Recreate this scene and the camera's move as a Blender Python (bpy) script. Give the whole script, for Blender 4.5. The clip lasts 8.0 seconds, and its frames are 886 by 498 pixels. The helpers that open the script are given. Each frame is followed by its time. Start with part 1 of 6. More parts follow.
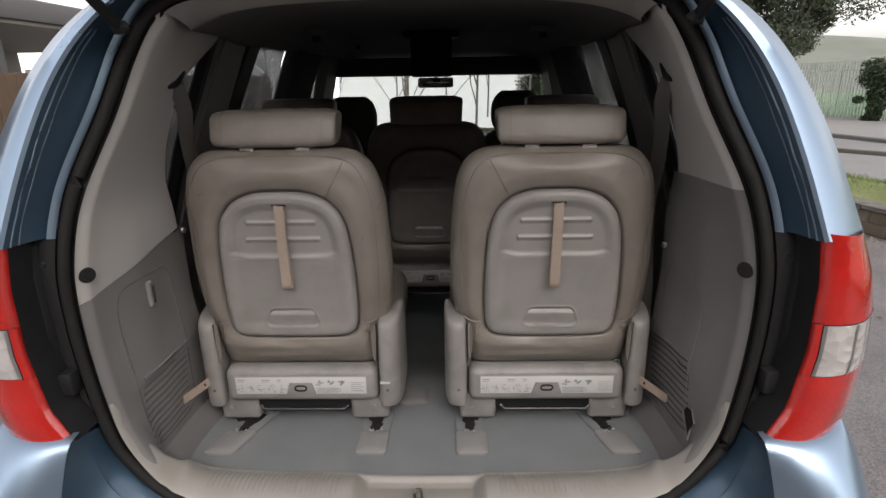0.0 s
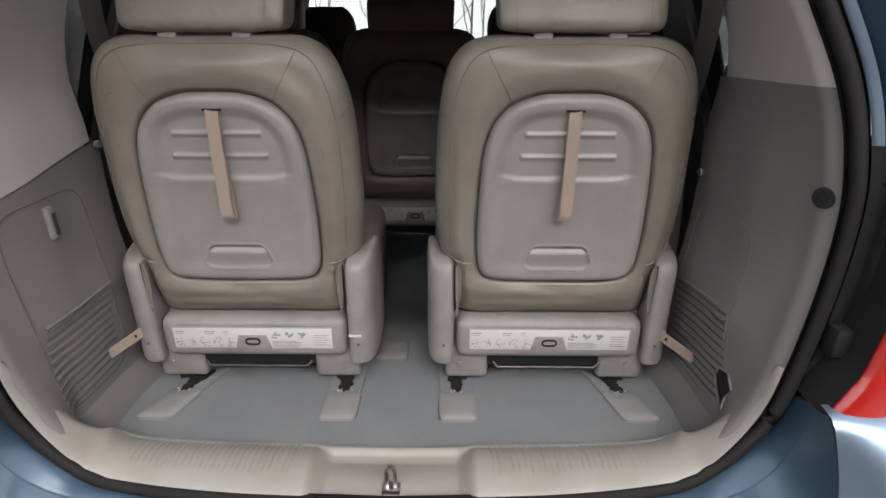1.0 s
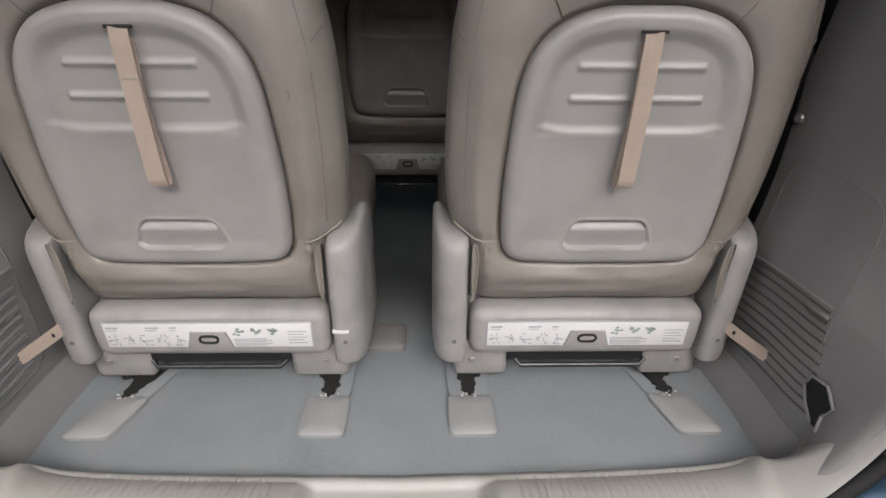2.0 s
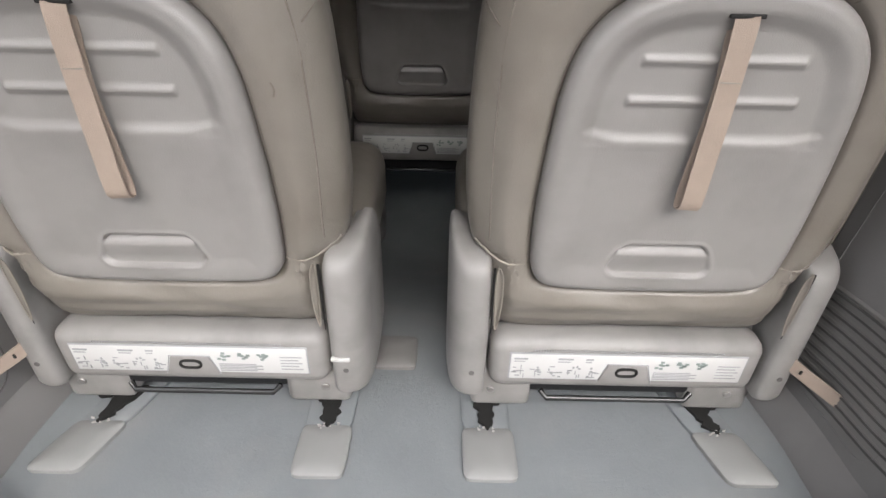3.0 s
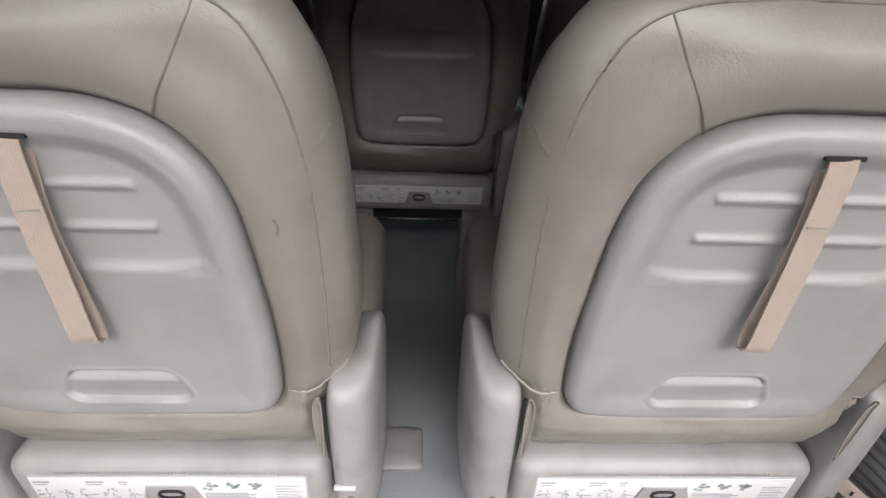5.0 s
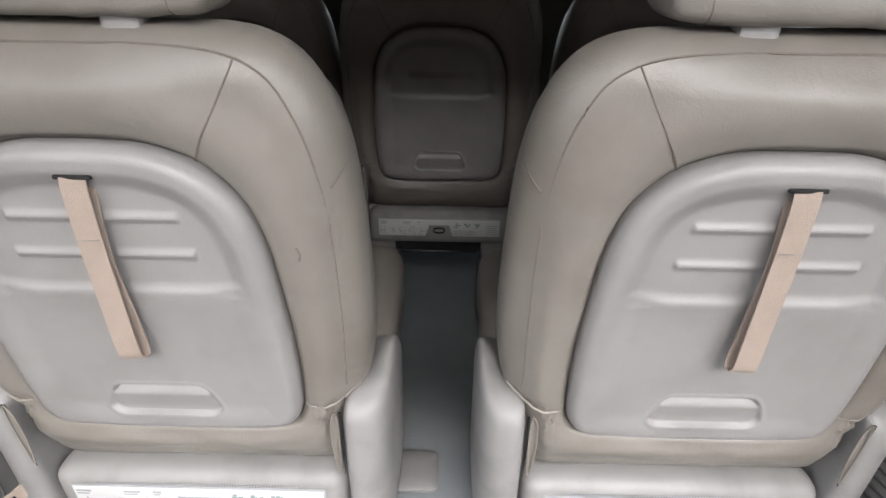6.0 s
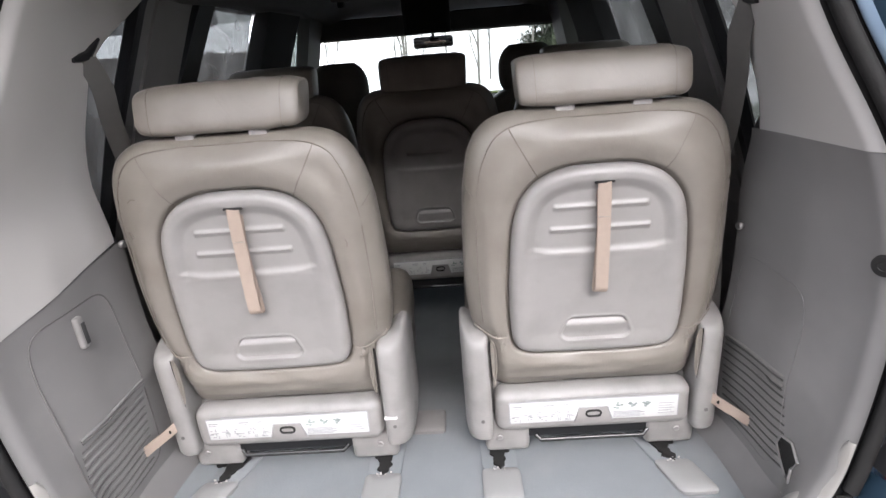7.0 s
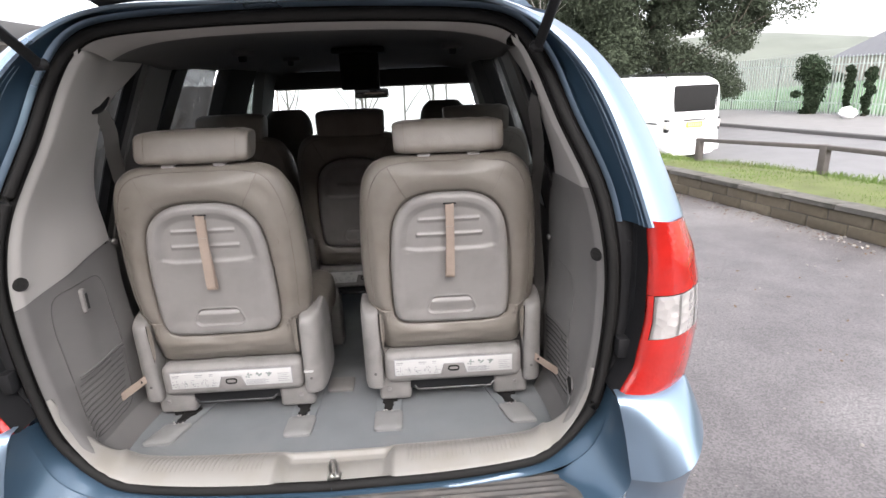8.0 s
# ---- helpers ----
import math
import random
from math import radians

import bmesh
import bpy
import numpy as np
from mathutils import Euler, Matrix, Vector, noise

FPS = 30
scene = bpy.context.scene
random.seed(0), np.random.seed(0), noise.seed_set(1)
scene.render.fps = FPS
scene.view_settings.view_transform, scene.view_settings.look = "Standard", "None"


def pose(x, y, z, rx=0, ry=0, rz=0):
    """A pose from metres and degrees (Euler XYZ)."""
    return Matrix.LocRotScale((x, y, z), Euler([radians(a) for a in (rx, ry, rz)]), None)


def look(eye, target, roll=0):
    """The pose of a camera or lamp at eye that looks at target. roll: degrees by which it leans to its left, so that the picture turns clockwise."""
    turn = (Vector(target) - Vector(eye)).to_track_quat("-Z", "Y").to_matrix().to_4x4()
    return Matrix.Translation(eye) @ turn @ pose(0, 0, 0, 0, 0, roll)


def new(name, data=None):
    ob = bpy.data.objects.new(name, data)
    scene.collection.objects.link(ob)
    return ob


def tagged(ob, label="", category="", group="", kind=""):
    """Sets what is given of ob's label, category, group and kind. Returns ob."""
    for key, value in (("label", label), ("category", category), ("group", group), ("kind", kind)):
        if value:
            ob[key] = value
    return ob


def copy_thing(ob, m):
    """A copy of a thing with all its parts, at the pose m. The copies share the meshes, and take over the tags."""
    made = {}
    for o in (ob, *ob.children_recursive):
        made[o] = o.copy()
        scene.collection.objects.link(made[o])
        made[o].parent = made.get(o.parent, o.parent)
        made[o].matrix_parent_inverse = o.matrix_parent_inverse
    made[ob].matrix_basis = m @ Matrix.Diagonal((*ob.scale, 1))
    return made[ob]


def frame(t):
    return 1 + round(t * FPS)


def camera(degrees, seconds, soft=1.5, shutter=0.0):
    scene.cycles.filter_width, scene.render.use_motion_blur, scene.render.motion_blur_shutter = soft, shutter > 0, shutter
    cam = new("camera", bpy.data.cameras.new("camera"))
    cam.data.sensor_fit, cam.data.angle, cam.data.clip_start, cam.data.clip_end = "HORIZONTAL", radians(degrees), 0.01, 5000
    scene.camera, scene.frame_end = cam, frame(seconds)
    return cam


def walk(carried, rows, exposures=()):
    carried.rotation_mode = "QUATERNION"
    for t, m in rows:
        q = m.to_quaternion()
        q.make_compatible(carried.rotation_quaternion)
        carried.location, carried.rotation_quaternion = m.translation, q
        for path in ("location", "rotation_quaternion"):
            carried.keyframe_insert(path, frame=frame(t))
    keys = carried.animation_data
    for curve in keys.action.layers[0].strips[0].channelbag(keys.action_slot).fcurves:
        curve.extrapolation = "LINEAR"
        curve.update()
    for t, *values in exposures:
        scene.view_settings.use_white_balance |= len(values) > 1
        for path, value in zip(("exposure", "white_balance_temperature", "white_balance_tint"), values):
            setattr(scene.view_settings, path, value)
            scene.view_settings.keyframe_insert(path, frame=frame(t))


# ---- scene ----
cam = camera(78.5, 8.0)
PATH = [
    (0, (0.092, 0.08, 1.564), (0.049, 1.986, 0.963), -0.9),
    (0.5, (0.107, 0.205, 1.505), (0.087, 2.09, 0.838), -0.2),
    (1, (0.103, 0.34, 1.43), (0.094, 2.18, 0.645), 0.2),
    (1.5, (0.062, 0.504, 1.386), (0.131, 2.286, 0.48), 0.6),
    (3, (0.048, 0.813, 1.366), (0.052, 2.481, 0.262), 1.3),
    (3.5, (0.048, 0.864, 1.398), (0.054, 2.523, 0.281), 1.0),
    (4, (0.011, 0.937, 1.435), (0.094, 2.609, 0.341), 2.8),
    (4.5, (-0.011, 0.971, 1.439), (0.075, 2.64, 0.34), 2.8),
    (5.8, (-0.004, 0.982, 1.46), (0.026, 2.679, 0.403), 1.4),
    (6, (0.014, 0.924, 1.468), (-0.009, 2.661, 0.476), 0.8),
    (6.5, (0.065, 0.707, 1.505), (-0.043, 2.526, 0.681), -1.4),
    (7, (0.09, 0.418, 1.529), (0.002, 2.286, 0.819), -4.9),
    (7.5, (0.175, 0.058, 1.565), (0.107, 1.96, 0.952), -4.7),
    (8, (0.27, -0.108, 1.599), (0.345, 1.801, 1.007), -2.3),
]
EXPOSURES = [(0, 1.26, 6820, 14), (0.5, 1.40, 6700, 14), (1, 1.60, 6600, 13), (1.5, 1.78, 6550, 13), (3, 2.30, 6480, 11), (4, 2.38, 6480, 11), (4.7, 2.45, 6430, 11), (5.8, 2.50, 6300, 11), (6.5, 2.68, 6280, 12), (7, 2.74, 6280, 14), (7.5, 2.56, 6380, 11), (8, 2.21, 6480, 14)]
walk(cam, [(t, look(eye, target, roll)) for t, eye, target, roll in PATH], EXPOSURES)

# ---- light ----
world = bpy.data.worlds.new("overcast_sky")
scene.world = world
world.use_nodes = True
wn, wl = world.node_tree.nodes, world.node_tree.links
sky = wn.new("ShaderNodeTexSky")
sky.sky_type = 'NISHITA'
sky.sun_disc = False
sky.sun_elevation, sky.sun_rotation = radians(43), radians(170)
sky.dust_density, sky.ozone_density = 3.0, 1.0
pale = wn.new("ShaderNodeHueSaturation")
pale.inputs["Saturation"].default_value = 0.22
wl.new(sky.outputs[0], pale.inputs["Color"])
wl.new(pale.outputs[0], wn["Background"].inputs[0])
wn["Background"].inputs[1].default_value = 0.15
sun = new("sun", bpy.data.lights.new("sun", 'SUN'))
sun.data.energy, sun.data.angle, sun.data.color = 0.26, radians(40), (1.0, 0.97, 0.93)
sun.matrix_world = look((1.2, -6.6, 6.25), (0, 0, 0))


# ---- materials ----
def material(name, colour, rough=0.6, metal=0.0, spread=0.12, scale=30.0, bump=0.15, grain=300.0, coat=0.0, island=0.0, stain=None, stain_scale=2.0, spec=0.5, soft=0.0, soft_scale=20.0, chips=0.0, chip_contrast=0.5):
    """A surface with variation at two scales, fine relief and uneven gloss."""
    m = bpy.data.materials.new(name)
    m.use_nodes = True
    n, l = m.node_tree.nodes, m.node_tree.links
    b = n["Principled BSDF"]
    co = n.new("ShaderNodeTexCoord")
    big, fine, wear = (n.new("ShaderNodeTexNoise") for _ in range(3))
    for t, sc, d in ((big, scale, 4), (fine, grain, 3), (wear, stain_scale, 6)):
        t.inputs["Scale"].default_value, t.inputs["Detail"].default_value = sc, d
        l.new(co.outputs["Object"], t.inputs["Vector"])
    dark, light = [[max(0.0, c * f) for c in colour] + [1] for f in (1 - spread, 1 + spread)]
    mix = n.new("ShaderNodeMix")
    mix.data_type = 'RGBA'
    mix.inputs["A"].default_value, mix.inputs["B"].default_value = dark, light
    l.new(big.outputs["Fac"], mix.inputs["Factor"])
    out = mix.outputs["Result"]
    if stain:
        ramp = n.new("ShaderNodeMapRange")
        ramp.inputs["From Min"].default_value, ramp.inputs["From Max"].default_value = 0.48, 0.72
        l.new(wear.outputs["Fac"], ramp.inputs["Value"])
        m2 = n.new("ShaderNodeMix")
        m2.data_type = 'RGBA'
        l.new(ramp.outputs[0], m2.inputs["Factor"])
        l.new(out, m2.inputs["A"])
        m2.inputs["B"].default_value = (*stain, 1)
        out = m2.outputs["Result"]
    if chips:
        cell, span, tone = n.new("ShaderNodeTexVoronoi"), n.new("ShaderNodeMapRange"), n.new("ShaderNodeHueSaturation")
        cell.inputs["Scale"].default_value = chips
        sep = n.new("ShaderNodeSeparateColor")
        l.new(co.outputs["Object"], cell.inputs["Vector"])
        l.new(cell.outputs["Color"], sep.inputs[0])
        l.new(sep.outputs[0], span.inputs["Value"])
        span.inputs["To Min"].default_value, span.inputs["To Max"].default_value = 1 - chip_contrast, 1 + chip_contrast
        l.new(span.outputs[0], tone.inputs["Value"])
        l.new(out, tone.inputs["Color"])
        out = tone.outputs[0]
    if island:
        info, hsv, rng = n.new("ShaderNodeObjectInfo"), n.new("ShaderNodeHueSaturation"), n.new("ShaderNodeMapRange")
        rng.inputs["To Min"].default_value, rng.inputs["To Max"].default_value = 1 - island, 1 + island
        l.new(info.outputs["Random"], rng.inputs["Value"])
        l.new(rng.outputs[0], hsv.inputs["Value"])
        l.new(out, hsv.inputs["Color"])
        out = hsv.outputs[0]
    l.new(out, b.inputs["Base Color"])
    r = n.new("ShaderNodeMapRange")
    r.inputs["To Min"].default_value, r.inputs["To Max"].default_value = max(0.02, rough - 0.08), min(1, rough + 0.08)
    l.new(wear.outputs["Fac"], r.inputs["Value"])
    l.new(r.outputs[0], b.inputs["Roughness"])
    b.inputs["Metallic"].default_value = metal
    b.inputs["Coat Weight"].default_value = coat
    b.inputs["Coat Roughness"].default_value = 0.04
    b.inputs["Specular IOR Level"].default_value = spec
    if bump:
        bp = n.new("ShaderNodeBump")
        bp.inputs["Strength"].default_value, bp.inputs["Distance"].default_value = bump, 0.002
        l.new(fine.outputs["Fac"], bp.inputs["Height"])
        l.new(bp.outputs[0], b.inputs["Normal"])
        if soft:
            crease, b2 = n.new("ShaderNodeTexNoise"), n.new("ShaderNodeBump")
            crease.inputs["Scale"].default_value, crease.inputs["Detail"].default_value = soft_scale, 5
            crease.inputs["Distortion"].default_value = 1.2
            b2.inputs["Strength"].default_value, b2.inputs["Distance"].default_value = soft, 0.01
            l.new(co.outputs["Object"], crease.inputs["Vector"])
            l.new(crease.outputs["Fac"], b2.inputs["Height"])
            l.new(bp.outputs[0], b2.inputs["Normal"])
            l.new(b2.outputs[0], b.inputs["Normal"])
    return m


def glass(name, tint, rough=0.02, film=0.0):
    m = bpy.data.materials.new(name)
    m.use_nodes = True
    n, l = m.node_tree.nodes, m.node_tree.links
    n.remove(n["Principled BSDF"])
    see, shine, mix, edge, power, gain = (n.new("ShaderNode" + k) for k in ("BsdfTransparent", "BsdfGlossy", "MixShader", "LayerWeight", "Math", "Math"))
    see.inputs["Color"].default_value = (*tint, 1)
    shine.inputs["Roughness"].default_value = rough
    power.operation, gain.operation = 'POWER', 'MULTIPLY_ADD'
    power.inputs[1].default_value, gain.inputs[1].default_value, gain.inputs[2].default_value = 5.0, 0.8, 0.04
    l.new(edge.outputs["Facing"], power.inputs[0])
    l.new(power.outputs[0], gain.inputs[0])
    l.new(gain.outputs[0], mix.inputs[0])
    l.new(see.outputs[0], mix.inputs[1])
    l.new(shine.outputs[0], mix.inputs[2])
    out = mix.outputs[0]
    # patchy pale film, added to brighten the dark tinted panes
    if film:
        co, spots, span, film_mix, haze = (n.new("ShaderNode" + k) for k in ("TexCoord", "TexNoise", "MapRange", "MixShader", "BsdfTranslucent"))
        spots.inputs["Scale"].default_value, spots.inputs["Detail"].default_value = 9.0, 8.0
        span.inputs["From Min"].default_value, span.inputs["From Max"].default_value = 0.3, 0.7
        span.inputs["To Min"].default_value, span.inputs["To Max"].default_value = 0.5 * film, 1.5 * film
        haze.inputs["Color"].default_value = (0.8, 0.8, 0.78, 1)
        l.new(co.outputs["Object"], spots.inputs["Vector"])
        l.new(spots.outputs["Fac"], span.inputs["Value"])
        l.new(span.outputs[0], film_mix.inputs[0])
        l.new(out, film_mix.inputs[1])
        l.new(haze.outputs[0], film_mix.inputs[2])
        out = film_mix.outputs[0]
    l.new(out, n["Material Output"].inputs["Surface"])
    return m


def lens(name, colour, metal, cells, relief):
    """A moulded lamp lens: facets under a glossy coat."""
    m = material(name, colour, 0.16, metal, 0.25, 18, 0, 300, coat=1.0)
    n, l = m.node_tree.nodes, m.node_tree.links
    co, cell, bp = n.new("ShaderNodeTexCoord"), n.new("ShaderNodeTexVoronoi"), n.new("ShaderNodeBump")
    cell.inputs["Scale"].default_value = cells
    bp.inputs["Strength"].default_value, bp.inputs["Distance"].default_value = relief, 0.012
    l.new(co.outputs["Object"], cell.inputs["Vector"])
    l.new(cell.outputs["Distance"], bp.inputs["Height"])
    l.new(bp.outputs[0], n["Principled BSDF"].inputs["Normal"])
    return m


LEATHER = material("leather", (0.161, 0.145, 0.125), 0.40, 0, 0.12, 14, 0.2, 500, stain=(0.126, 0.110, 0.091), stain_scale=6, soft=0.16, soft_scale=16)
SHELL = material("seat_plastic", (0.205, 0.194, 0.186), 0.42, 0, 0.06, 20, 0.2, 700, stain=(0.178, 0.168, 0.160), stain_scale=11, soft=0.03, soft_scale=9)
PLATE = material("plate_plastic", (0.202, 0.192, 0.184), 0.52, 0, 0.08, 20, 0.2, 700, stain=(0.154, 0.147, 0.140), stain_scale=13, soft=0.05, soft_scale=14)
BEIGE = material("beige_trim", (0.360, 0.344, 0.325), 0.6, 0, 0.05, 6, 0.12, 900)
GREY = material("grey_trim", (0.141, 0.135, 0.130), 0.6, 0, 0.06, 8, 0.15, 900, stain=(0.160, 0.154, 0.148), stain_scale=9)
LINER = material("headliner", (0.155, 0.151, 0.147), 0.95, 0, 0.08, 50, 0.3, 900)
CARPET = material("carpet", (0.144, 0.155, 0.160), 0.92, 0, 0.14, 10, 0.5, 700, stain=(0.170, 0.174, 0.174), stain_scale=6, soft=0.12, soft_scale=60)
ANCHOR = material("anchor_plastic", (0.186, 0.185, 0.181), 0.6, 0, 0.06, 20, 0.2, 900)
SCUFF = material("scuff_plate", (0.248, 0.236, 0.218), 0.5, 0, 0.06, 9, 0.12, 800, stain=(0.222, 0.206, 0.181), stain_scale=7)
RUBBER = material("rubber", (0.011, 0.0105, 0.010), 0.75, 0, 0.3, 30, 0.3, 500, spec=0.25)
BLACK = material("black_plastic", (0.013, 0.013, 0.014), 0.58, 0, 0.3, 20, 0.3, 500, spec=0.28)
GLOSSBLACK = material("gloss_black_steel", (0.018, 0.018, 0.018), 0.22, 0, 0.2, 20, 0.05, 500)
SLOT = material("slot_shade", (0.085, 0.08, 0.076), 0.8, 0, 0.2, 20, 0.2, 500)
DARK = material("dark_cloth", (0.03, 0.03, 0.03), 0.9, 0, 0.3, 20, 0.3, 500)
PAINT = material("blue_metallic_paint", (0.24, 0.325, 0.42), 0.30, 0.80, 0.05, 3, 0.010, 1500, coat=0.5)
PAINT.node_tree.nodes["Principled BSDF"].inputs["Coat Roughness"].default_value = 0.09
# shaded copy of the body paint for faces turned from the sky
BLUE_SHADED = material("shaded_blue_paint", (0.040, 0.076, 0.115), 0.34, 0.35, 0.12, 8, 0.05, 900, coat=0.4)
BEAD = material("sealant", (0.10, 0.145, 0.19), 0.45, 0.2, 0.15, 40, 0.1, 900)
STEEL = material("steel", (0.55, 0.54, 0.52), 0.3, 1.0, 0.15, 40, 0.1, 300)
DULL = material("dull_bolt", (0.30, 0.29, 0.28), 0.45, 0.8, 0.2, 40, 0.1, 300)
WEB = material("webbing", (0.250, 0.197, 0.160), 0.85, 0, 0.1, 60, 0.5, 900)
BELT = material("belt_webbing", (0.085, 0.080, 0.074), 0.8, 0, 0.1, 60, 0.5, 900)
DECAL = material("decal", (0.440, 0.436, 0.426), 0.35, 0, 0.05, 15, 0.05, 300)
INK = material("print", (0.25, 0.25, 0.255), 0.5, 0, 0.2, 30, 0, 300)
INK_GREEN = material("green_print", (0.19, 0.225, 0.21), 0.5, 0, 0.2, 30, 0, 300)
HEM = material("leather_hem", (0.190, 0.169, 0.144), 0.55, 0, 0.12, 40, 0.2, 500)
THREAD = material("thread", (0.128, 0.112, 0.093), 0.8, 0, 0.2, 200, 0.3, 900)
PIPING = material("seam", (0.117, 0.100, 0.082), 0.7, 0, 0.2, 200, 0.3, 900)
RED = lens("red_lens", (0.38, 0.013, 0.009), 0.0, 95, 0.09)
CLEAR = lens("clear_lens", (0.64, 0.61, 0.59), 0.5, 42, 0.6)
PRIVACY = glass("privacy_glass", (0.26, 0.27, 0.27), film=0.09)
CLEARGLASS = glass("clear_glass", (0.27, 0.29, 0.28))
MIRROR = material("mirror", (0.8, 0.8, 0.8), 0.03, 1.0, 0.01, 10, 0)
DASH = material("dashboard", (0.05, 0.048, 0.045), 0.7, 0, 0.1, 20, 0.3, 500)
TYRE = material("tyre", (0.022, 0.022, 0.022), 0.85, 0, 0.2, 30, 0.5, 200)
ALLOY = material("alloy", (0.5, 0.5, 0.5), 0.35, 0.9, 0.08, 20, 0.05, 300)
PAD = material("step_pad", (0.07, 0.066, 0.062), 0.75, 0, 0.15, 20, 0.4, 400, stain=(0.11, 0.10, 0.09), stain_scale=14)


# ---- building helpers ----
def mesh_of(name, bm, mat, smooth=True):
    bmesh.ops.recalc_face_normals(bm, faces=bm.faces)
    me = bpy.data.meshes.new(name)
    bm.to_mesh(me)
    bm.free()
    me.materials.append(mat)
    for p in me.polygons:
        p.use_smooth = smooth
    if smooth:
        me.set_sharp_from_angle(angle=radians(42))
    return me


def part(name, bm, mat, parent=None, label="", smooth=True):
    ob = new(name, mesh_of(name, bm, mat, smooth))
    ob.parent = parent
    return tagged(ob, label) if label else ob


def base(name, m, label, category, group="", kind=""):
    e = new(name)
    e.empty_display_size = 0.1
    e.matrix_world = m
    return tagged(e, label, category, group, kind)


def curve_points(keys, count):
    """A smooth run through the key points, in even steps of length."""
    p = [np.array(k, float) for k in keys]
    p = [2 * p[0] - p[1]] + p + [2 * p[-1] - p[-2]]
    dense = []
    for a, b, c, d in zip(p, p[1:], p[2:], p[3:]):
        for t in np.linspace(0, 1, 24, endpoint=False):
            dense.append(0.5 * (2 * b + (c - a) * t + (2 * a - 5 * b + 4 * c - d) * t * t + (3 * b - a - 3 * c + d) * t ** 3))
    dense.append(p[-2])
    dense = np.array(dense)
    s = np.concatenate([[0], np.cumsum(np.linalg.norm(np.diff(dense, axis=0), axis=1))])
    u = np.linspace(0, s[-1], count)
    return np.stack([np.interp(u, s, dense[:, i]) for i in range(dense.shape[1])], 1)


def loft(rings, close_u=False, cap=False, bm=None):
    """Quads between successive rings of equally many points."""
    bm = bm or bmesh.new()
    rows = [[bm.verts.new(tuple(p)) for p in r] for r in rings]
    for a, b in zip(rows, rows[1:]):
        n = len(a)
        for i in range(n if close_u else n - 1):
            q = (a[i], a[(i + 1) % n], b[(i + 1) % n], b[i])
            bm.faces.new(q)
    if cap:
        bm.faces.new(rows[0][::-1])
        bm.faces.new(rows[-1])
    return bm


def box(x0, x1, y0, y1, z0, z1, r=0.0, seg=2, bm=None):
    bm = bm or bmesh.new()
    made = bmesh.ops.create_cube(bm, size=1)["verts"]
    for v in made:
        v.co = Vector((x0 + (v.co.x + 0.5) * (x1 - x0), y0 + (v.co.y + 0.5) * (y1 - y0), z0 + (v.co.z + 0.5) * (z1 - z0)))
    if r:
        edges = list({e for v in made for e in v.link_edges})
        bmesh.ops.bevel(bm, geom=edges, offset=r, segments=seg, affect='EDGES', profile=0.5)
    return bm


def tube(points, radius, n=8, bm=None, cap=True):
    bm = bm or bmesh.new()
    pts = [Vector(p) for p in points]
    rings = []
    for i, p in enumerate(pts):
        d = (pts[min(i + 1, len(pts) - 1)] - pts[max(i - 1, 0)]).normalized()
        a = d.cross(Vector((0, 0, 1)) if abs(d.z) < 0.9 else Vector((1, 0, 0))).normalized()
        b = d.cross(a)
        rr = radius[i] if isinstance(radius, (list, tuple)) else radius
        rings.append([p + rr * (math.cos(2 * math.pi * k / n) * a + math.sin(2 * math.pi * k / n) * b) for k in range(n)])
    return loft(rings, True, cap, bm)


def ribbon(points, width_dir, width, thick, bm=None):
    """A strap along points, width across width_dir."""
    bm = bm or bmesh.new()
    pts = [Vector(p) for p in points]
    w = Vector(width_dir).normalized()
    rings = []
    for i, p in enumerate(pts):
        d = (pts[min(i + 1, len(pts) - 1)] - pts[max(i - 1, 0)]).normalized()
        nrm = d.cross(w).normalized()
        a, c = w * width / 2, nrm * thick / 2
        rings.append([p - a - c, p + a - c, p + a + c, p - a + c])
    return loft(rings, True, True, bm)


def disc(centre, axis, radius, depth, n=24, bm=None, r=0.0):
    bm = bm or bmesh.new()
    c, ax = Vector(centre), Vector(axis).normalized()
    return tube([c, c + ax * depth * 0.7, c + ax * depth], [radius, radius, radius - (r or depth * 0.3)], n, bm)


def smooth_step(a, b, x):
    t = np.clip((x - a) / (b - a), 0, 1)
    return t * t * (3 - 2 * t)


def wobble(x, y, z, f, amp):
    return amp * noise.noise(Vector((x * f, y * f, z * f)))


def mirrored(side, pts):
    return [(p[0] * side, p[1], p[2]) for p in pts]

FLOOR = 0.572

# ---- the load opening: rings round the tail of the car ----
TRIM_KEYS = [(0, 1.085, 0.602), (0.318, 1.098, 0.602), (0.53, 1.118, 0.613), (0.605, 1.128, 0.648), (0.66, 1.137, 0.715),
             (0.694, 1.143, 0.79), (0.718, 1.148, 0.95), (0.722, 1.148, 1.10), (0.710, 1.150, 1.21), (0.683, 1.178, 1.335),
             (0.614, 1.230, 1.495), (0.560, 1.275, 1.635), (0.512, 1.294, 1.702), (0.42, 1.283, 1.728), (0.2, 1.267, 1.738), (0, 1.262, 1.741)]
RN = 120
TRIM = curve_points(TRIM_KEYS, RN)


